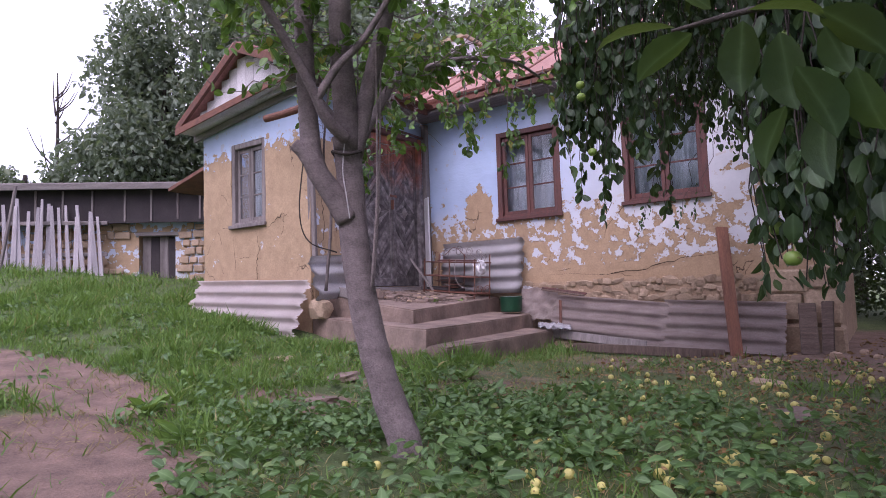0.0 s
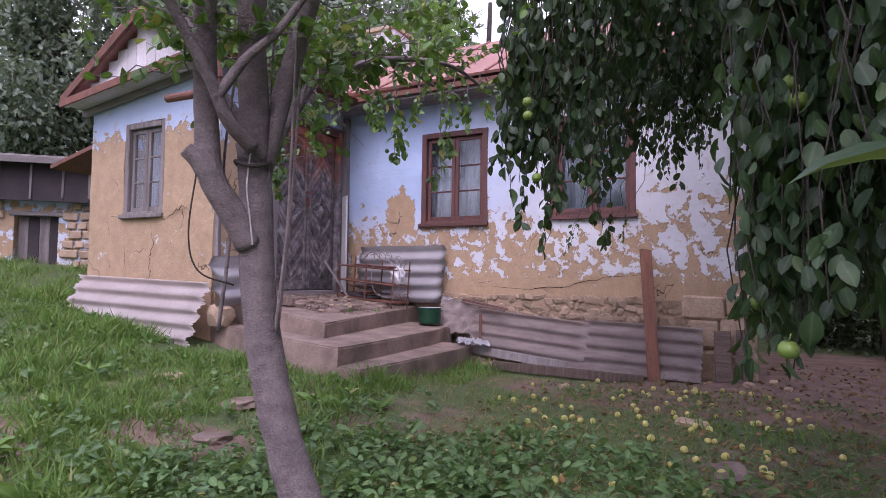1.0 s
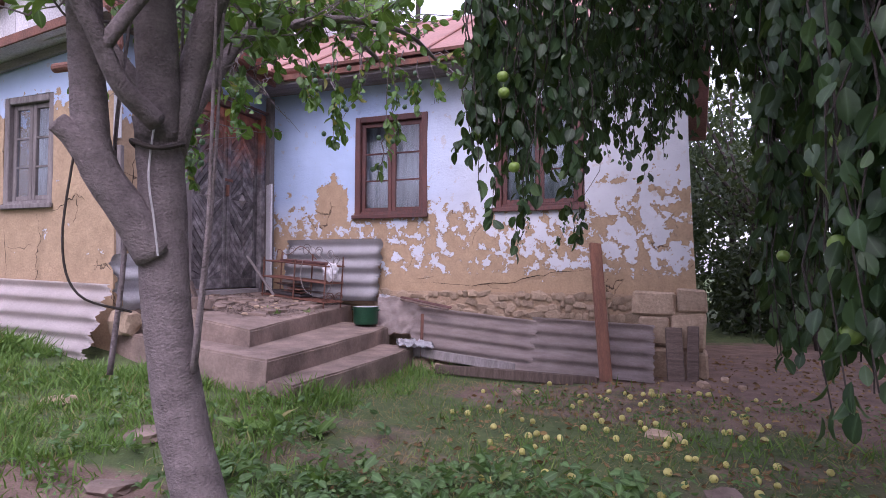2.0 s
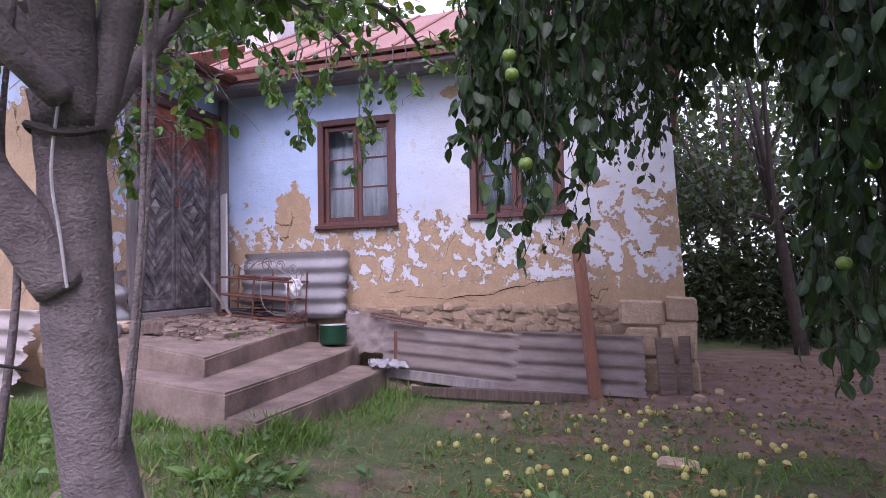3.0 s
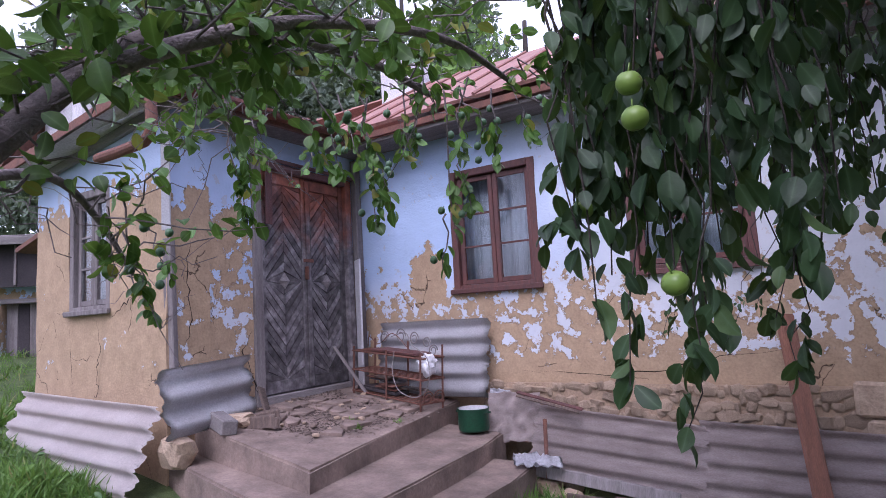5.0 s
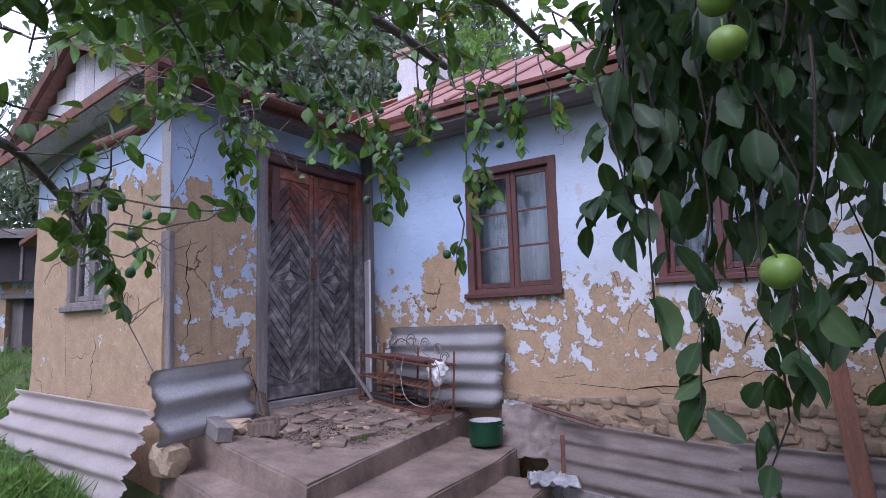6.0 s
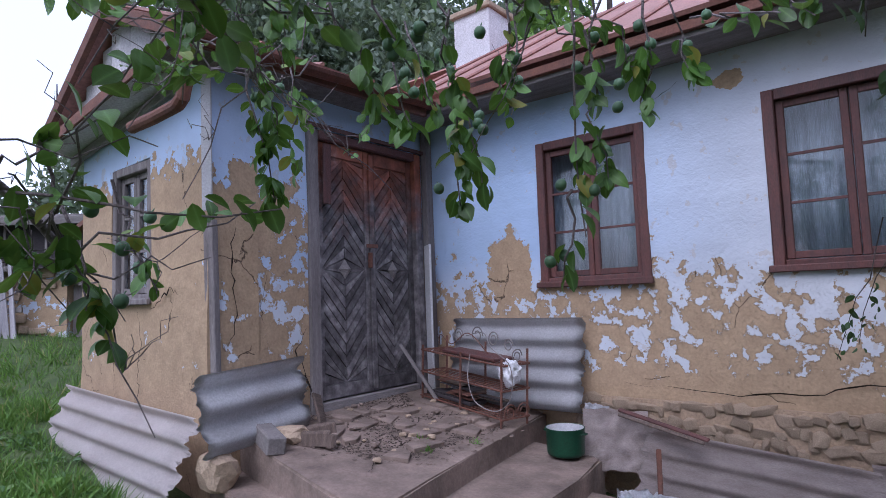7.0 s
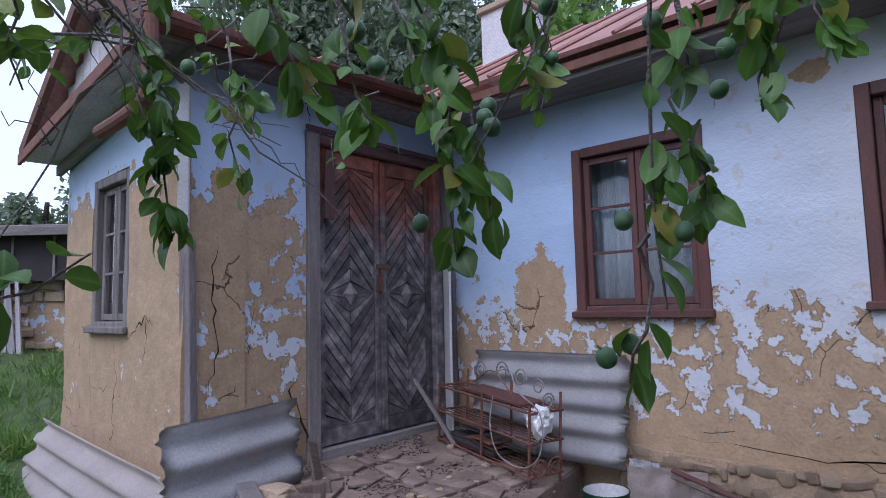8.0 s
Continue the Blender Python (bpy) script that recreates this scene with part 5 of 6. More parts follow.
# bunches: tip of the hanging twig, its length, leaves
bunches = [((2.56, -2.79, 1.64), 0.5, 30), ((2.61, -2.76, 1.72), 0.3, 14), ((2.13, -3.07, 1.70), 0.5, 40), ((2.16, -3.08, 1.88), 0.3, 22), ((2.85, -2.66, 1.56), 0.6, 14), ((2.91, -2.64, 1.68), 0.4, 22),
           ((2.82, -2.73, 1.46), 0.2, 5), ((2.60, -3.09, 1.84), 0.25, 14), ((2.55, -2.96, 1.84), 0.25, 14), ((2.69, -2.95, 1.88), 0.25, 14), ((2.75, -2.85, 1.90), 0.25, 14), ((2.96, -2.52, 1.86), 0.3, 18),
           ((2.97, -2.56, 1.98), 0.2, 10), ((2.90, -2.66, 1.94), 0.25, 8), ((2.69, -3.10, 1.90), 0.2, 9), ((2.23, -3.52, 1.34), 0.3, 22), ((2.29, -3.60, 1.42), 0.3, 12), ((2.15, -3.40, 1.46), 0.25, 10),
           ((2.33, -2.60, 2.01), 0.3, 16), ((2.48, -2.40, 2.01), 0.3, 14), ((1.93, -2.80, 2.01), 0.25, 14), ((3.03, -2.30, 2.01), 0.3, 12),
           ((2.38, -3.20, 2.01), 0.25, 14), ((2.73, -3.40, 1.94), 0.25, 14), ((3.13, -3.20, 1.91), 0.2, 10), ((3.18, -3.45, 1.92), 0.2, 10)]
for tip, ln, cnt in bunches:
    plum.twig((tip[0] + random.uniform(-0.1, 0.1), tip[1] - 0.08 + random.uniform(-0.05, 0.05), tip[2] + ln), tip, 0.004, cnt, 0.9, 0.98, 0.025, 0.35, 0.55)


def along(pts, t):
    s = t * (len(pts) - 1)
    i = min(int(s), len(pts) - 2)
    return Vector(pts[i]).lerp(Vector(pts[i + 1]), s - i)


tops = [[(3.080, -4.780, 1.404), (3.120, -4.830, 1.755), (3.200, -4.900, 2.457)], [(3.230, -4.730, 1.661), (3.300, -4.800, 2.106), (3.340, -4.850, 2.574)], [(3.250, -4.590, 1.521), (3.420, -4.620, 1.989), (3.570, -4.650, 2.691)], [(3.200, -4.870, 1.521), (3.180, -5.100, 1.813), (3.170, -5.200, 2.047)]]
for pts, k, lo in ((big, 60, 0.35), (b2, 26, 0.1), (b3, 7, 0.55), (b4, 32, 0.2), (b5, 14, 0.4), (tops[0], 26, 0.1), (tops[1], 26, 0.3), (tops[2], 30, 0.15), (tops[3], 14, 0.1)):
    for _ in range(k):
        p = along(pts, random.uniform(lo, 1))
        a = random.uniform(0, 2 * math.pi)
        ln = random.uniform(0.18, 0.5)
        q = p + Vector((math.cos(a) * ln, math.sin(a) * ln, random.uniform(-0.22, 0.4) * ln * 1.8))
        plum.twig(p, q, 0.0035, random.randint(6, 14), 1.0, 1.0, 0.03, 0.2, 0.3)
for _ in range(62):
    # high crown over the porch
    p = Vector((random.uniform(1.5, 3.9), random.uniform(-4.9, -2.1), random.uniform(2.15, 2.75)))
    q = p + Vector((random.uniform(-0.35, 0.35), random.uniform(-0.35, 0.35), random.uniform(-0.35, 0.05)))
    plum.twig(p, q, 0.004, random.randint(8, 16), 1.0, 1.0, 0.04, 0.1, 0.4)
for _ in range(40):
    # bare dead twigs
    p = along(random.choice((big, b3, b4)), random.uniform(0.4, 1))
    q = p + Vector((random.uniform(-0.35, 0.35), random.uniform(-0.2, 0.4), random.uniform(-0.4, 0.05)))
    m_ = p.lerp(q, 0.6)
    plum.twig(p, q, 0.0026, 0, 1, 1, 0.03)
    for _ in range(3):
        plum.twig(m_, m_ + Vector([random.uniform(-0.12, 0.12) for _ in range(3)]), 0.0014, 0, 1, 1, 0.015)
plum.done("small fresh green leaves with gaps of sky", 200, (2.55, -2.95, 1.65))


def fruit(name, bm_r, c, material, label, category, group, squash=0.92, stalk=0.02):
    bm = bmesh.new()
    bmesh.ops.create_uvsphere(bm, u_segments=14, v_segments=10, radius=bm_r)
    for v in bm.verts:
        r = math.hypot(v.co.x, v.co.y) / bm_r
        v.co.z = v.co.z * squash - math.copysign(0.16 * bm_r * max(0.0, 1 - r * 2.2), v.co.z)
        v.co *= 1 + 0.05 * noise.noise(v.co * 30)
    if stalk:
        tube(bm, [(0, 0, bm_r * 0.7), (0.004, 0.002, bm_r * 0.7 + stalk)], 0.0015, 5)
    ob = link(name, bm, material, None, "", True)
    ob.location = c
    return tagged(ob, label, category, group)


def fruitmat(name, a, b, rough):
    m, nt, bb = mat(name, rough)
    c = ramp(nt, noise_of(nt, coords(nt), 18, 4), [(0.3, a), (0.7, b)])
    r = nt.nodes.new("ShaderNodeObjectInfo").outputs["Random"]
    c = mixc(nt, 0.6, c, ramp(nt, r, [(0.0, 0.75), (1.0, 1.2)]), 'MULTIPLY')
    nt.links.new(mixc(nt, maths(nt, 'MULTIPLY', maths(nt, 'GREATER_THAN', noise_of(nt, coords(nt), 60, 2), 0.68), 0.6), c, (0.12, 0.07, 0.03)), bb.inputs["Base Color"])
    return m


M_PLUMF = fruitmat("green_plum", (0.06, 0.13, 0.06), (0.09, 0.17, 0.09), 0.5)
M_APPF = fruitmat("green_apple", (0.13, 0.22, 0.04), (0.20, 0.30, 0.06), 0.4)
M_FALL = fruitmat("fallen_apple", (0.42, 0.40, 0.11), (0.60, 0.56, 0.20), 0.55)
pl = None
for tip, ln, cnt in bunches[:22]:
    for _ in range(2):
        c = (tip[0] + random.uniform(-0.05, 0.05), tip[1] + random.uniform(-0.05, 0.05), tip[2] + random.uniform(0.02, ln * 0.7))
        if pl is None:
            pl = fruit("plum", 0.0145, c, M_PLUMF, "unripe bluish-green plum hanging on a twig", "plum", "plums on the tree", 1.12, 0.012)
        else:
            copy_thing(pl, pose(*c, random.uniform(-30, 30), random.uniform(-30, 30), random.uniform(0, 360)))

# ---- apple tree ----
apple = Tree("apple_tree", "old apple tree with drooping leafy boughs and green apples", M_BARKD, M_APPLE, (5.6, -2.4, 0.0), 0.072, 0.64)
apple.limb("trunk", [(5.62, -2.35, -0.1), (5.6, -2.4, 0.5), (5.5, -2.5, 1.2), (5.4, -2.6, 1.8), (5.2, -2.8, 2.5)], 0.15, 0.10, 14, "", 6, 0.05)
AL = [[(5.4, -2.6, 1.8), (5.0, -2.9, 2.3), (4.5, -3.1, 2.55), (4.0, -3.2, 2.5), (3.7, -3.25, 2.3)], [(5.45, -2.55, 1.5), (5.3, -3.3, 2.0), (5.1, -4.0, 2.1), (4.95, -4.5, 1.9), (4.9, -4.8, 1.6)],
      [(5.4, -2.6, 1.8), (5.0, -2.2, 2.4), (4.5, -1.9, 2.6), (4.0, -1.7, 2.5)], [(5.3, -2.7, 2.2), (5.2, -3.8, 2.7), (5.0, -5.0, 2.6), (4.9, -6.0, 2.2)], [(5.3, -2.7, 2.0), (4.6, -2.4, 2.6), (3.8, -2.4, 2.85), (3.4, -2.5, 2.8)]]
for L_ in AL:
    apple.limb("bough", L_, 0.055, 0.015, 8)


def curtain_of(cx, cy, r, ztop, zbot, strands, leaves, size=1.0, bias=(0, 0)):
    """Hanging shoots with leaves."""
    for _ in range(strands):
        a, q = random.uniform(0, 2 * math.pi), r * math.sqrt(random.random())
        x, y = cx + q * math.cos(a), cy + q * math.sin(a)
        lo = zbot + (ztop - zbot) * 0.55 * (q / r) ** 1.5 * random.random() + random.uniform(0, 0.18)
        apple.twig((x + bias[0], y + bias[1], ztop + random.uniform(-0.1, 0.1)), (x, y, lo), 0.004, leaves, 0.75, size, 0.05, 0.05, 0.75)


curtain_of(3.80, -3.30, 0.24, 2.5, 1.18, 20, 34)
curtain_of(3.62, -3.30, 0.16, 2.4, 1.30, 10, 26)
curtain_of(3.95, -2.95, 0.30, 2.6, 1.28, 20, 32, 0.95)
curtain_of(4.15, -2.45, 0.32, 2.6, 1.52, 30, 30, 0.85)
curtain_of(4.20, -1.60, 0.38, 2.7, 1.62, 30, 30, 0.6)
curtain_of(4.50, -2.70, 0.45, 2.8, 1.70, 34, 30)
curtain_of(3.60, -2.30, 0.30, 2.8, 1.72, 22, 26, 0.8)
curtain_of(4.95, -2.2, 0.5, 2.9, 1.75, 34, 30)
curtain_of(5.0, -3.4, 0.42, 2.6, 1.45, 34, 30)
curtain_of(4.95, -4.30, 0.24, 2.3, 0.72, 48, 42, 0.8)
curtain_of(4.80, -4.46, 0.14, 2.1, 0.60, 32, 42, 0.8)
curtain_of(5.05, -4.80, 0.20, 2.1, 0.62, 42, 42, 0.8)
curtain_of(5.35, -4.4, 0.38, 2.5, 0.75, 60, 36)
curtain_of(5.35, -5.3, 0.28, 2.2, 0.7, 34, 32)
curtain_of(5.5, -3.6, 0.4, 2.6, 0.9, 50, 34)
curtain_of(4.95, -3.75, 0.3, 2.5, 1.2, 36, 32)
curtain_of(4.7, -3.9, 0.25, 2.5, 1.75, 18, 24)
curtain_of(4.35, -3.35, 0.3, 2.6, 1.85, 20, 24)
curtain_of(4.84, -3.20, 0.15, 2.4, 0.48, 22, 36, 0.9)
curtain_of(4.98, -3.00, 0.18, 2.4, 0.62, 18, 32, 0.9)
# a curled leaf bunch on a long bare twig, and thin sprigs before the wall
apple.twig((3.50, -3.40, 2.05), (3.49, -3.42, 1.42), 0.0025, 7, 0.35, 1.0, 0.015, 0.86, 0.9)
for x, y, z in ((3.12, -0.80, 1.08), (3.22, -0.92, 1.16), (3.55, -1.05, 1.12), (3.66, -0.95, 1.22)):
    apple.twig((x + 0.22, y - 0.05, z + 0.62), (x, y, z), 0.003, 13, 0.8, 0.55, 0.04, 0.55, 0.5)
for x, y, z in ((3.76, -3.28, 1.0), (3.95, -2.73, 1.06), (3.70, -3.42, 1.12), (3.55, -3.42, 1.38), (4.25, -2.0, 1.5), (3.84, -3.42, 1.18), (3.9, -2.75, 1.2)):
    apple.twig((x + 0.05, y + 0.04, z + 0.5), (x, y, z), 0.003, 12, 0.8, 0.95, 0.03, 0.45, 0.5)
# thick upper crown out of view, added overhead to shade the yard
for i_ in range(1500):
    v_ = Vector([random.gauss(0, 1) for _ in range(3)]).normalized() * random.random() ** 0.4
    p = Vector((5.75 + 1.9 * v_.x, -2.2 + 2.5 * v_.y, 3.35 + 0.75 * v_.z)) if i_ % 5 < 3 else Vector((5.8 + 1.4 * v_.x, -4.9 + 1.4 * v_.y, 3.2 + 0.6 * v_.z))
    apple.twig(p, p + Vector((random.uniform(-0.3, 0.3), random.uniform(-0.3, 0.3), random.uniform(-0.35, 0.1))), 0.004, 13, 1.0, 1.25, 0.05, 0.05, 0.4)
# the near spray over the path: base, way and length of each leaf
sp = [(5.6, -5.2, 1.6), (5.098, -5.78, 0.96), (5.043, -5.812, 0.915), (4.973, -5.84, 0.901), (4.902, -5.869, 0.893), (4.85, -5.89, 0.884)]
apple.limb("spray", sp, 0.007, 0.0018, 6, "thin grey twig")
for c, d, ln in (((4.867, -5.883, 0.88), (-0.93, 0.17, -0.33), 0.064), ((4.848, -5.868, 0.896), (-0.98, -0.13, 0.16), 0.078), ((4.904, -5.841, 0.896), (-0.21, 0.54, -0.81), 0.072), ((4.913, -5.877, 0.89), (0.89, 0.45, -0.0), 0.068),
                 ((4.967, -5.853, 0.883), (0.71, 0.52, -0.49), 0.07), ((4.969, -5.836, 0.873), (0.28, 0.66, -0.7), 0.052), ((4.933, -5.83, 0.88), (0.04, 0.52, -0.85), 0.083), ((4.946, -5.852, 0.837), (0.4, 0.51, -0.76), 0.076),
                 ((4.934, -5.832, 0.808), (-0.51, 0.41, -0.75), 0.062), ((4.881, -5.864, 0.906), (-0.67, -0.14, 0.73), 0.058), ((4.963, -5.804, 0.808), (-0.17, 0.43, -0.88), 0.073), ((4.99, -5.845, 0.828), (0.23, 0.52, -0.83), 0.068)):
    apple.pos.append(Vector(c) - apple.off), apple.dir.append(Vector(d)), apple.sz.append(min(ln, 0.078))
apple.done("dense dark green leaves with paler undersides", 260, (3.8, -3.4, 1.5))
ap = None
for c in ((3.80, -3.60, 1.67), (3.81, -3.62, 1.60), (3.84, -3.58, 1.32), (4.82, -4.54, 1.33), (4.83, -4.56, 1.28), (4.80, -4.62, 0.70), (4.72, -4.42, 0.98), (4.74, -4.36, 1.20), (3.62, -3.38, 1.5), (4.0, -3.05, 1.65), (4.74, -4.4, 0.8), (4.80, -3.36, 1.62), (4.78, -3.34, 0.98), (4.86, -3.38, 1.28)):
    if ap is None:
        ap = fruit("apple", 0.0235, c, M_APPF, "green apple hanging among the leaves", "apple", "apples on the tree")
    else:
        copy_thing(ap, pose(*c, random.uniform(-25, 25), random.uniform(-25, 25), random.uniform(0, 360)))

# ---- fallen apples ----
fa = None
for i in range(190):
    if i % 5 == 0:
        cx, cy = random.choice(((4.3, -0.95), (4.1, -2.0), (4.6, -2.9), (4.9, -1.8), (4.4, -3.6), (3.9, -1.2), (3.6, -2.6)))
    x = random.gauss(4.35, 0.85) if i % 5 else cx + random.gauss(0, 0.12)
    y = random.uniform(-5.0, -0.75) if i % 5 else cy + random.gauss(0, 0.12)
    if x < 2.6 or x > 6.2 or y > -0.72 or ((x - 4.6) ** 2 + (y + 5.6) ** 2 < 0.5):
        continue
    m_ = pose(x, y, ground_z(x, y) + 0.014, random.uniform(0, 360), random.uniform(0, 360), 0)
    if fa is None:
        fa = fruit("fallen_apple", 0.019, (x, y, ground_z(x, y) + 0.014), M_FALL, "small yellow-green windfall apple on the ground", "apple", "fallen apples", 0.88, 0)
    else:
        ob = copy_thing(fa, m_)
        ob.scale = [random.uniform(0.8, 1.2)] * 3

# ---- grass and weeds ----
BLADE = np.array([(-0.5, 0, 0), (0.5, 0, 0), (0.42, 0.45, 0), (-0.42, 0.45, 0), (0, 1.0, 0)])
BLADE_F = [(0, 1, 2, 3), (3, 2, 4)]


def inside_house(x, y):
    return (-1.9 < x < 4.75 and y > -0.12) or (-2.0 < x < 0.25 and y > -2.5) or (0.1 < x < 2.12 and -2.62 < y < 0 and y > -2.13 - 0.22 * x)


gp, gd, gs = [], [], []
tries = 0
while len(gp) < 95000 and tries < 330000:
    tries += 1
    r = random.random()
    if r < 0.32:
        x, y = random.uniform(-0.5, 6.0), random.uniform(-5.8, -0.6)
    elif r < 0.75:
        x, y = random.uniform(-4.5, 2.5), random.uniform(-6.2, -2.3)
    else:
        x, y = random.uniform(-11, -1.5), random.uniform(-8, 1.0)
    if inside_house(x, y):
        continue
    b_ = bare(x, y)
    clump = noise.noise(Vector((x * 1.6, y * 1.6, 3))) + 0.6 * noise.noise(Vector((x * 5, y * 5, 8)))
    if random.random() < b_ * 0.97 or clump < -0.35 + 0.3 * random.random() or (x > 2.6 and random.random() < (0.2 if y < -3.2 else 0.5)):
        continue
    gp.append((x, y, ground_z(x, y) - 0.01))
    gd.append((random.gauss(0, 0.45), random.gauss(0, 0.45), 1.0))
    gs.append(random.uniform(0.04, 0.115) * (1.0 + 1.1 * max(0.0, clump)) * (0.65 if x > 2.6 else 1.0) * (1 + 0.06 * max(0, -x)))
tagged(new("grass", leaf_mesh("grass", gp, gd, gs, 0.085, M_GRASS, 0.9, BLADE, BLADE_F)), "patchy green grass of the yard", "grass", kind="stuff")

M_DRY = leafmat("dry_grass_blade", ((0.20, 0.15, 0.07), (0.36, 0.29, 0.15), (0.16, 0.2, 0.06)), 0.8, 0.2)
dp = [(random.uniform(0.6, 5.6), random.uniform(-5.4, -0.9)) for _ in range(26000)]
dp = [(x, y) for x, y in dp if not inside_house(x, y) and noise.noise(Vector((x * 1.4, y * 1.4, 12))) > -0.15]
tagged(new("dry_grass", leaf_mesh("dry_grass", [(x, y, ground_z(x, y) - 0.005) for x, y in dp], [(random.gauss(0, 1.0), random.gauss(0, 1.0), 0.8) for _ in dp], [random.uniform(0.025, 0.075) for _ in dp], 0.06, M_DRY, 0.9, BLADE, BLADE_F)), "thin dry straw among the grass", "dry grass", kind="stuff")

wp, wd, ws = [], [], []


def weed(x, y, n, size, rise):
    z = ground_z(x, y)
    for k in range(n):
        a = random.uniform(0, 2 * math.pi)
        h = random.uniform(0.02, rise)
        r = random.uniform(0, 0.06)
        wp.append((x + r * math.cos(a), y + r * math.sin(a), z + h))
        wd.append((math.cos(a), math.sin(a), random.uniform(-0.25, 0.8)))
        ws.append(size * random.uniform(0.6, 1.3))


n_ = 0
while n_ < 1000:
    x, y = random.uniform(1.6, 5.4), random.uniform(-5.5, -2.9)
    dens = noise.noise(Vector((x * 1.3, y * 1.3, 5))) + 0.55 - 0.55 * max(0.0, (y + 4.1)) - 0.25 * max(0.0, x - 4.3)
    if inside_house(x, y) or random.random() < bare(x, y) or dens < random.random() * 0.8 or (x - 3.35) ** 2 + (y + 4.53) ** 2 < 0.02:
        n_ += 0.2
        continue
    weed(x, y, random.randint(6, 11), random.uniform(0.028, 0.062), 0.11)
    n_ += 1
for _ in range(420):
    x, y = random.uniform(-3.5, 3.0), random.uniform(-5.6, -2.5)
    if inside_house(x, y) or random.random() < bare(x, y) * 0.9:
        continue
    weed(x, y, random.randint(5, 9), random.uniform(0.03, 0.07), 0.07)
tagged(new("weeds", leaf_mesh("weeds", wp, wd, ws, 0.6, M_WEED, 0.4)), "low broad-leaved weeds among the grass", "weeds", kind="stuff")
# sparse low weeds in the shade of the apple tree
wp, wd, ws = [], [], []
for _ in range(1500):
    x, y = random.uniform(2.9, 6.4), random.uniform(-5.6, -1.0)
    if noise.noise(Vector((x * 1.1, y * 1.1, 21))) < 0.25 * random.random() - 0.1:
        continue
    weed(x, y, random.randint(3, 7), random.uniform(0.016, 0.036), 0.035)
tagged(new("low_weeds", leaf_mesh("low_weeds", wp, wd, ws, 0.5, M_WEED, 0.4)), "sparse small weeds on the trodden soil", "weeds", kind="stuff")
# larger dock plants
for x, y, s in ((2.35, -3.05, 0.15), (2.2, -3.1, 0.13), (2.6, -3.0, 0.12), (-0.35, -2.75, 0.2), (-0.6, -2.8, 0.18), (3.0, -3.6, 0.12), (1.2, -4.2, 0.13), (2.3, -4.9, 0.13), (1.7, -4.75, 0.15), (0.6, -3.6, 0.13), (4.0, -4.3, 0.1), (2.75, -4.3, 0.12)):
    k = 14
    aa = [2 * math.pi * i / k + random.uniform(-0.2, 0.2) for i in range(k)]
    zz_ = ground_z(x, y)
    me = leaf_mesh("dock_plant", [(x, y, zz_)] * k, [(math.cos(a), math.sin(a), random.uniform(0.4, 1.6)) for a in aa], [s * random.uniform(0.6, 1.2) for _ in aa], 0.36, M_GRASS, 0.7)
    tagged(new("dock_plant", me), "broad-leaved dock plant growing in the grass", "plant", "dock plants")
for x, y in ((0.95, -1.22), (1.22, -1.02), (1.12, -1.35)):
    k = 22
    me = leaf_mesh("grass_tuft", [(x + random.gauss(0, 0.015), y + random.gauss(0, 0.015), land_z(x, y) + 0.004) for _ in range(k)], [(random.gauss(0, 0.6), random.gauss(0, 0.6), 1) for _ in range(k)], [random.uniform(0.02, 0.05) for _ in range(k)], 0.16, M_GRASS, 0.8, BLADE, BLADE_F)
    tagged(new("grass_tuft", me), "small green tuft growing in a landing crack", "plant", "tufts on the landing")
# flat stones in the grass
for x, y, s in ((1.75, -3.35, 0.2), (2.15, -3.9, 0.16), (4.6, -3.1, 0.15), (4.35, -2.2, 0.12), (0.9, -3.2, 0.14)):
    rock("stone", (x, y, ground_z(x, y) + 0.004), (s, s * 0.6, 0.035), M_STONE if s < 0.15 else M_CONC, "flat stone sunk in the yard", x * 3, 1, "sunken stones")

# dry leaves under the apple tree
lp = [(random.uniform(3.0, 6.8), random.uniform(-4.6, 1.5)) for _ in range(3200)]
lp = [(x, y) for x, y in lp if not inside_house(x, y)]
M_LITTER = leafmat("leaf_litter", ((0.12, 0.075, 0.035), (0.26, 0.16, 0.07), (0.35, 0.24, 0.10)), 0.9, 0.05)
tagged(new("leaf_litter", leaf_mesh("leaf_litter", [(x, y, ground_z(x, y) + 0.008) for x, y in lp], [(random.gauss(0, 1), random.gauss(0, 1), 0.15) for _ in lp], [random.uniform(0.02, 0.05) for _ in lp], 0.6, M_LITTER, 0.6)), "dry brown leaves scattered on bare earth", "leaf litter", kind="stuff")


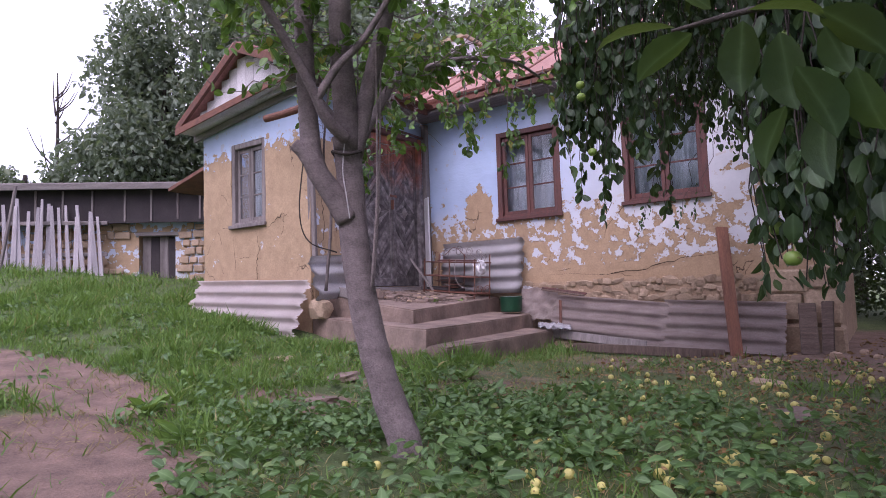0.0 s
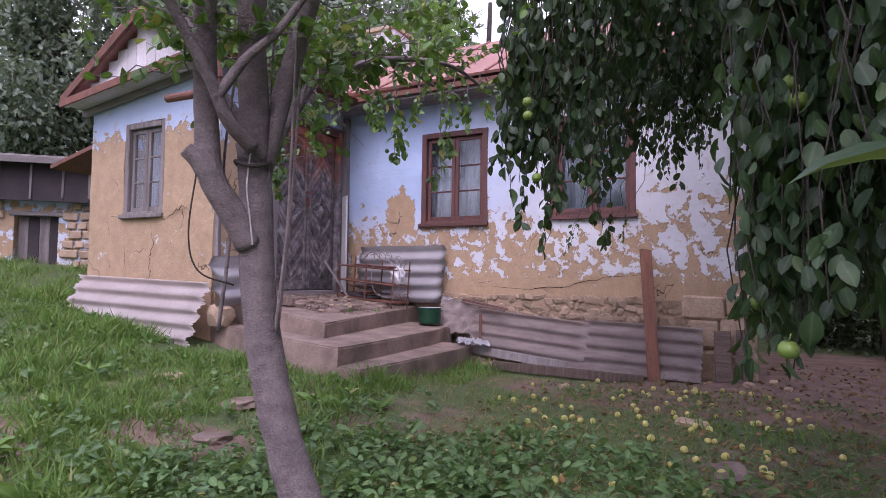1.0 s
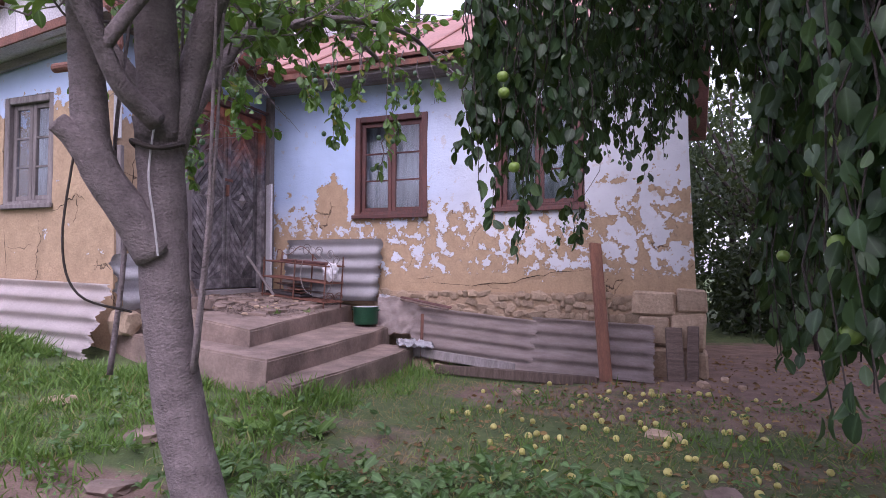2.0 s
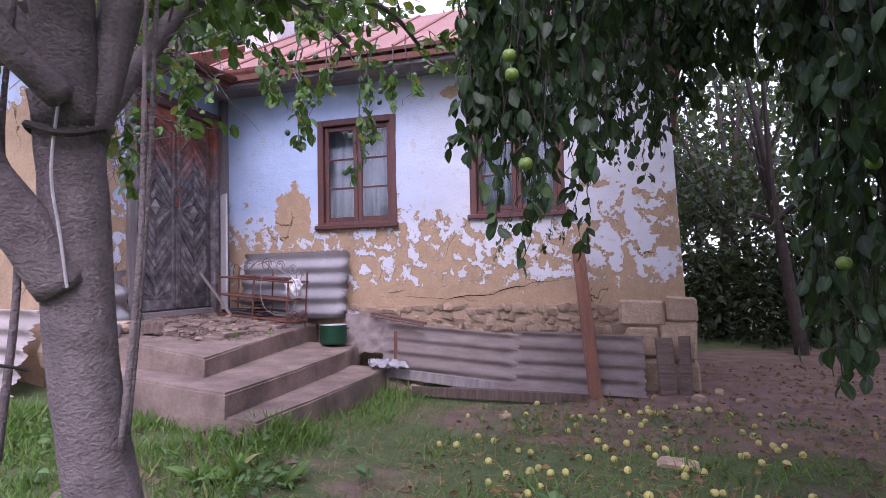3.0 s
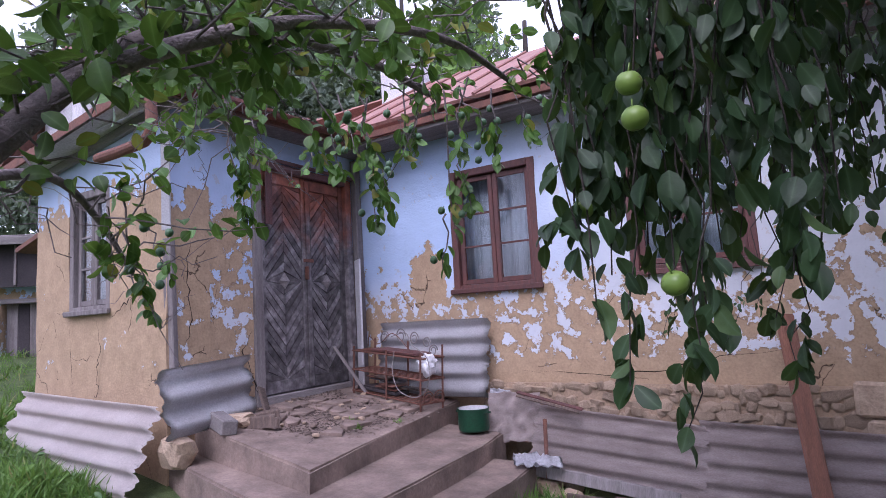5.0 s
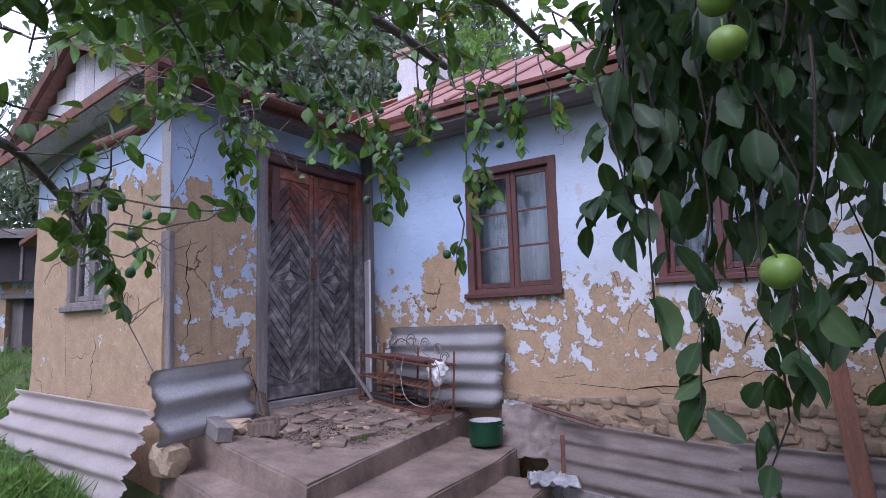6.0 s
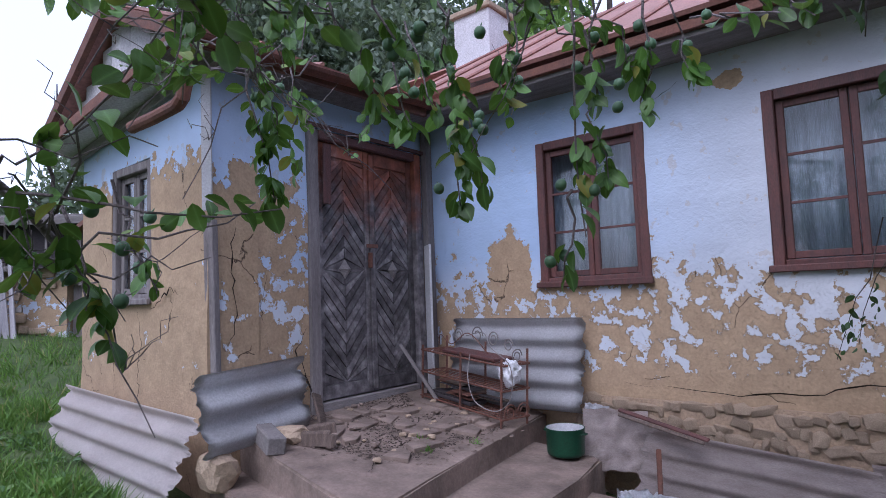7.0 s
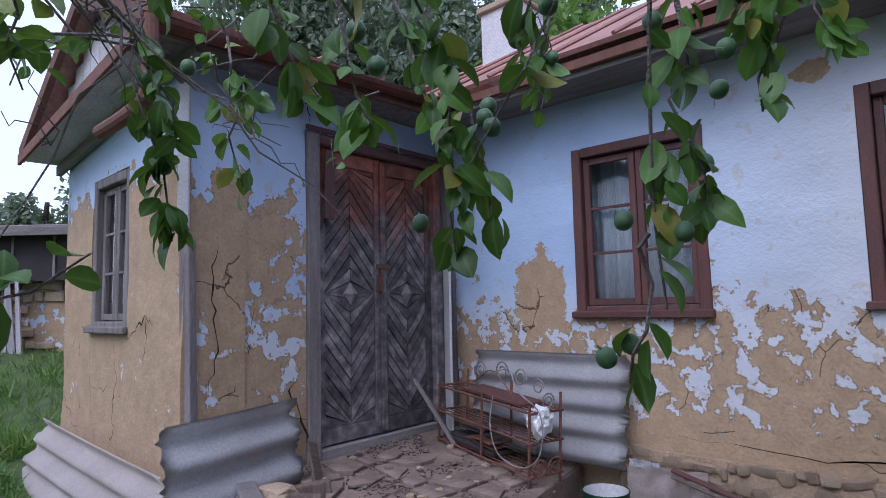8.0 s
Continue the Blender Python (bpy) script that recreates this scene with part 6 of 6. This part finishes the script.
# ---- distance: trees and hedge ----
def far_tree(name, label, base, trunk_r, height, blobs, count, leaf, leaf_size, wood, lean=0.0, group=""):
    root = thing(name, label, "tree", pose(*base), group)
    top = (lean, 0, height)
    part("trunk", tube(bmesh.new(), smooth_line([(0, 0, -0.3), (lean * 0.3, 0.05, height * 0.3), (lean * 0.6, -0.05, height * 0.6), top]), lerp_list(trunk_r, trunk_r * 0.3, 19), 8), wood, root, "", True)
    pos, dr = [], []
    for bx, by, bz, rx, rz in blobs:
        part("limb", tube(bmesh.new(), [(lean * 0.5, 0, height * 0.45), (bx * 0.6, by * 0.6, bz * 0.8), (bx, by, bz)], [trunk_r * 0.45, trunk_r * 0.25, trunk_r * 0.1], 6), wood, root)
        n = int(count * rx * rx)
        v = unit(rng.normal(size=(n, 3))) * (rng.random((n, 1)) ** 0.45)
        lump = np.array([1 + 0.35 * noise.noise(Vector(q) * 2.3 + Vector((bx, by, bz))) for q in v])[:, None]
        keep = np.array([noise.noise(Vector(q) * 3.2 + Vector((by, bz, bx))) > -0.25 for q in v])
        v = (v * lump)[keep]
        pos.append(v * np.array([rx, rx, rz]) + np.array([bx, by, bz]))
        dr.append(rng.normal(size=v.shape) + np.array([0, 0, -0.5]))
    pos, dr = np.concatenate(pos), np.concatenate(dr)
    add_mesh("crown", leaf_mesh("crown", pos, dr, leaf_size * rng.uniform(0.6, 1.3, len(pos)), 0.75, leaf, 0.25, LEAF_S, LEAF_SF), root, "", "stuff")
    return root


def blobs_for(h, r, n, seed):
    rr = random.Random(seed)
    return [(rr.uniform(-r, r) * 0.8, rr.uniform(-r, r) * 0.8, h * (0.35 + 0.62 * (k + 0.5) / n), r * rr.uniform(0.5, 0.85) * (1.1 - 0.5 * k / n), r * rr.uniform(0.5, 0.8)) for k in range(n)]


# slope trees, their air haze carried by the pale leaf colour
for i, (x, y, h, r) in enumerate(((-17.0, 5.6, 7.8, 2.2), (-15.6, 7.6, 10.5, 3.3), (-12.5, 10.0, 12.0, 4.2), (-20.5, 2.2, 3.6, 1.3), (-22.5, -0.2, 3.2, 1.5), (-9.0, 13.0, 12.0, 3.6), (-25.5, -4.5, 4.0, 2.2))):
    far_tree("broadleaf_tree", "tall tree on the slope behind the yard, haze put into its leaf colour", (x, y, ground_z(x, y)), 0.25, h, blobs_for(h, r, 9, i + 1), 900, M_HAZY, 0.25, M_BARKD, 0.3, "trees on the slope")
far_tree("broadleaf_tree", "green tree behind the roof, sunlight put into its leaf colour", (-2.4, 9.5, 0.3), 0.2, 8.6, blobs_for(8.6, 2.2, 7, 31), 260, M_LIGHTF, 0.25, M_BARKD, 0.2)
far_tree("broadleaf_tree", "green tree behind the roof, sunlight put into its leaf colour", (1.6, 12.5, 0.2), 0.2, 9.4, blobs_for(9.4, 2.4, 7, 37), 220, M_LIGHTF, 0.25, M_BARKD, 0.2)
# the dark thicket beyond the gable end; far-right trees are unseen, added to block light
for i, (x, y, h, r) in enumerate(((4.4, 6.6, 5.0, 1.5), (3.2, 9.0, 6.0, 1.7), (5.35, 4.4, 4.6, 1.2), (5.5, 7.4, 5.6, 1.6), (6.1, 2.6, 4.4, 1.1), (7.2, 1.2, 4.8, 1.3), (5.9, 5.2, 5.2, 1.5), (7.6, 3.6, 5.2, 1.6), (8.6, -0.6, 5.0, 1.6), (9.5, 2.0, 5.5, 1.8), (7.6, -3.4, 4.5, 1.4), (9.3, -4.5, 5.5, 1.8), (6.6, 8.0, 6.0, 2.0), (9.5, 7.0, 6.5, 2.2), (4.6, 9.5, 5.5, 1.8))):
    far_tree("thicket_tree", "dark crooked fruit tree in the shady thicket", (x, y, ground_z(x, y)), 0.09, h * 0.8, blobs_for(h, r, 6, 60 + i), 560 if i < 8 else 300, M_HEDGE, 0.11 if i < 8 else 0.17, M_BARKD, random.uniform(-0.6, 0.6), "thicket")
hp, hd = [], []
for _ in range(44000):
    x = random.uniform(2.0, 11.5)
    y = (4.4 if x > 5 else 6.2) + 0.5 * math.sin(x * 1.7) + random.gauss(0, 0.6) + (x - 5) * 0.1 if random.random() < 0.8 else random.uniform(-5, 4)
    # unseen strip along the right side, added to block light from there
    if y < 3:
        x = 8.4 + random.gauss(0, 0.5)
    h = (1.3 if x > 5 else 2.0) + 0.35 * noise.noise(Vector((x * 0.8, y * 0.8, 0)))
    hp.append((x, y, ground_z(x, y) + h * random.random() ** 0.8))
    hd.append([random.gauss(0, 1), random.gauss(0, 1), random.gauss(0.2, 0.8)])
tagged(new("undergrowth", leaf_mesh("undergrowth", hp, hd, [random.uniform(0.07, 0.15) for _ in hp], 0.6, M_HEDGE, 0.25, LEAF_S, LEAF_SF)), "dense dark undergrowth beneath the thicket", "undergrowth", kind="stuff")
# unseen trees behind the camera, added to close the yard for reflections and light
for i, (x, y, h, r) in enumerate(((9.5, -11.0, 7.0, 2.4), (4.0, -15.0, 8.0, 3.0), (-2.0, -15.5, 7.0, 2.8), (12.5, -7.0, 7.0, 2.4), (-8.5, -13.0, 6.5, 2.6))):
    far_tree("broadleaf_tree", "unseen leafy tree behind the camera, added for reflections and light", (x, y, ground_z(x, y)), 0.2, h, blobs_for(h, r, 7, 90 + i), 130, M_HAZY, 0.32, M_BARKD, 0.2, "trees round the yard")
# a bare dead tree on the slope
dead = thing("dead_tree", "bare leafless tree against the sky", "tree", pose(-22.5, 4.0, ground_z(-22.5, 4.0)))
part("trunk", tube(bmesh.new(), smooth_line([(0, 0, 0), (0.2, 0, 3), (0.1, 0.1, 6), (0.3, 0, 8.4)]), lerp_list(0.14, 0.02, 19), 7), M_BARKD, dead)
for k in range(16):
    z = random.uniform(3.0, 8.0)
    a = random.uniform(0, 6.28)
    l_ = random.uniform(0.6, 1.8)
    part("limb", tube(bmesh.new(), smooth_line([(0.15, 0, z), (0.15 + 0.5 * l_ * math.cos(a), 0.5 * l_ * math.sin(a), z + 0.5 * l_), (0.15 + 0.8 * l_ * math.cos(a), 0.8 * l_ * math.sin(a), z + 1.1 * l_)], 3), lerp_list(0.035, 0.008, 7), 5), M_BARKD, dead)
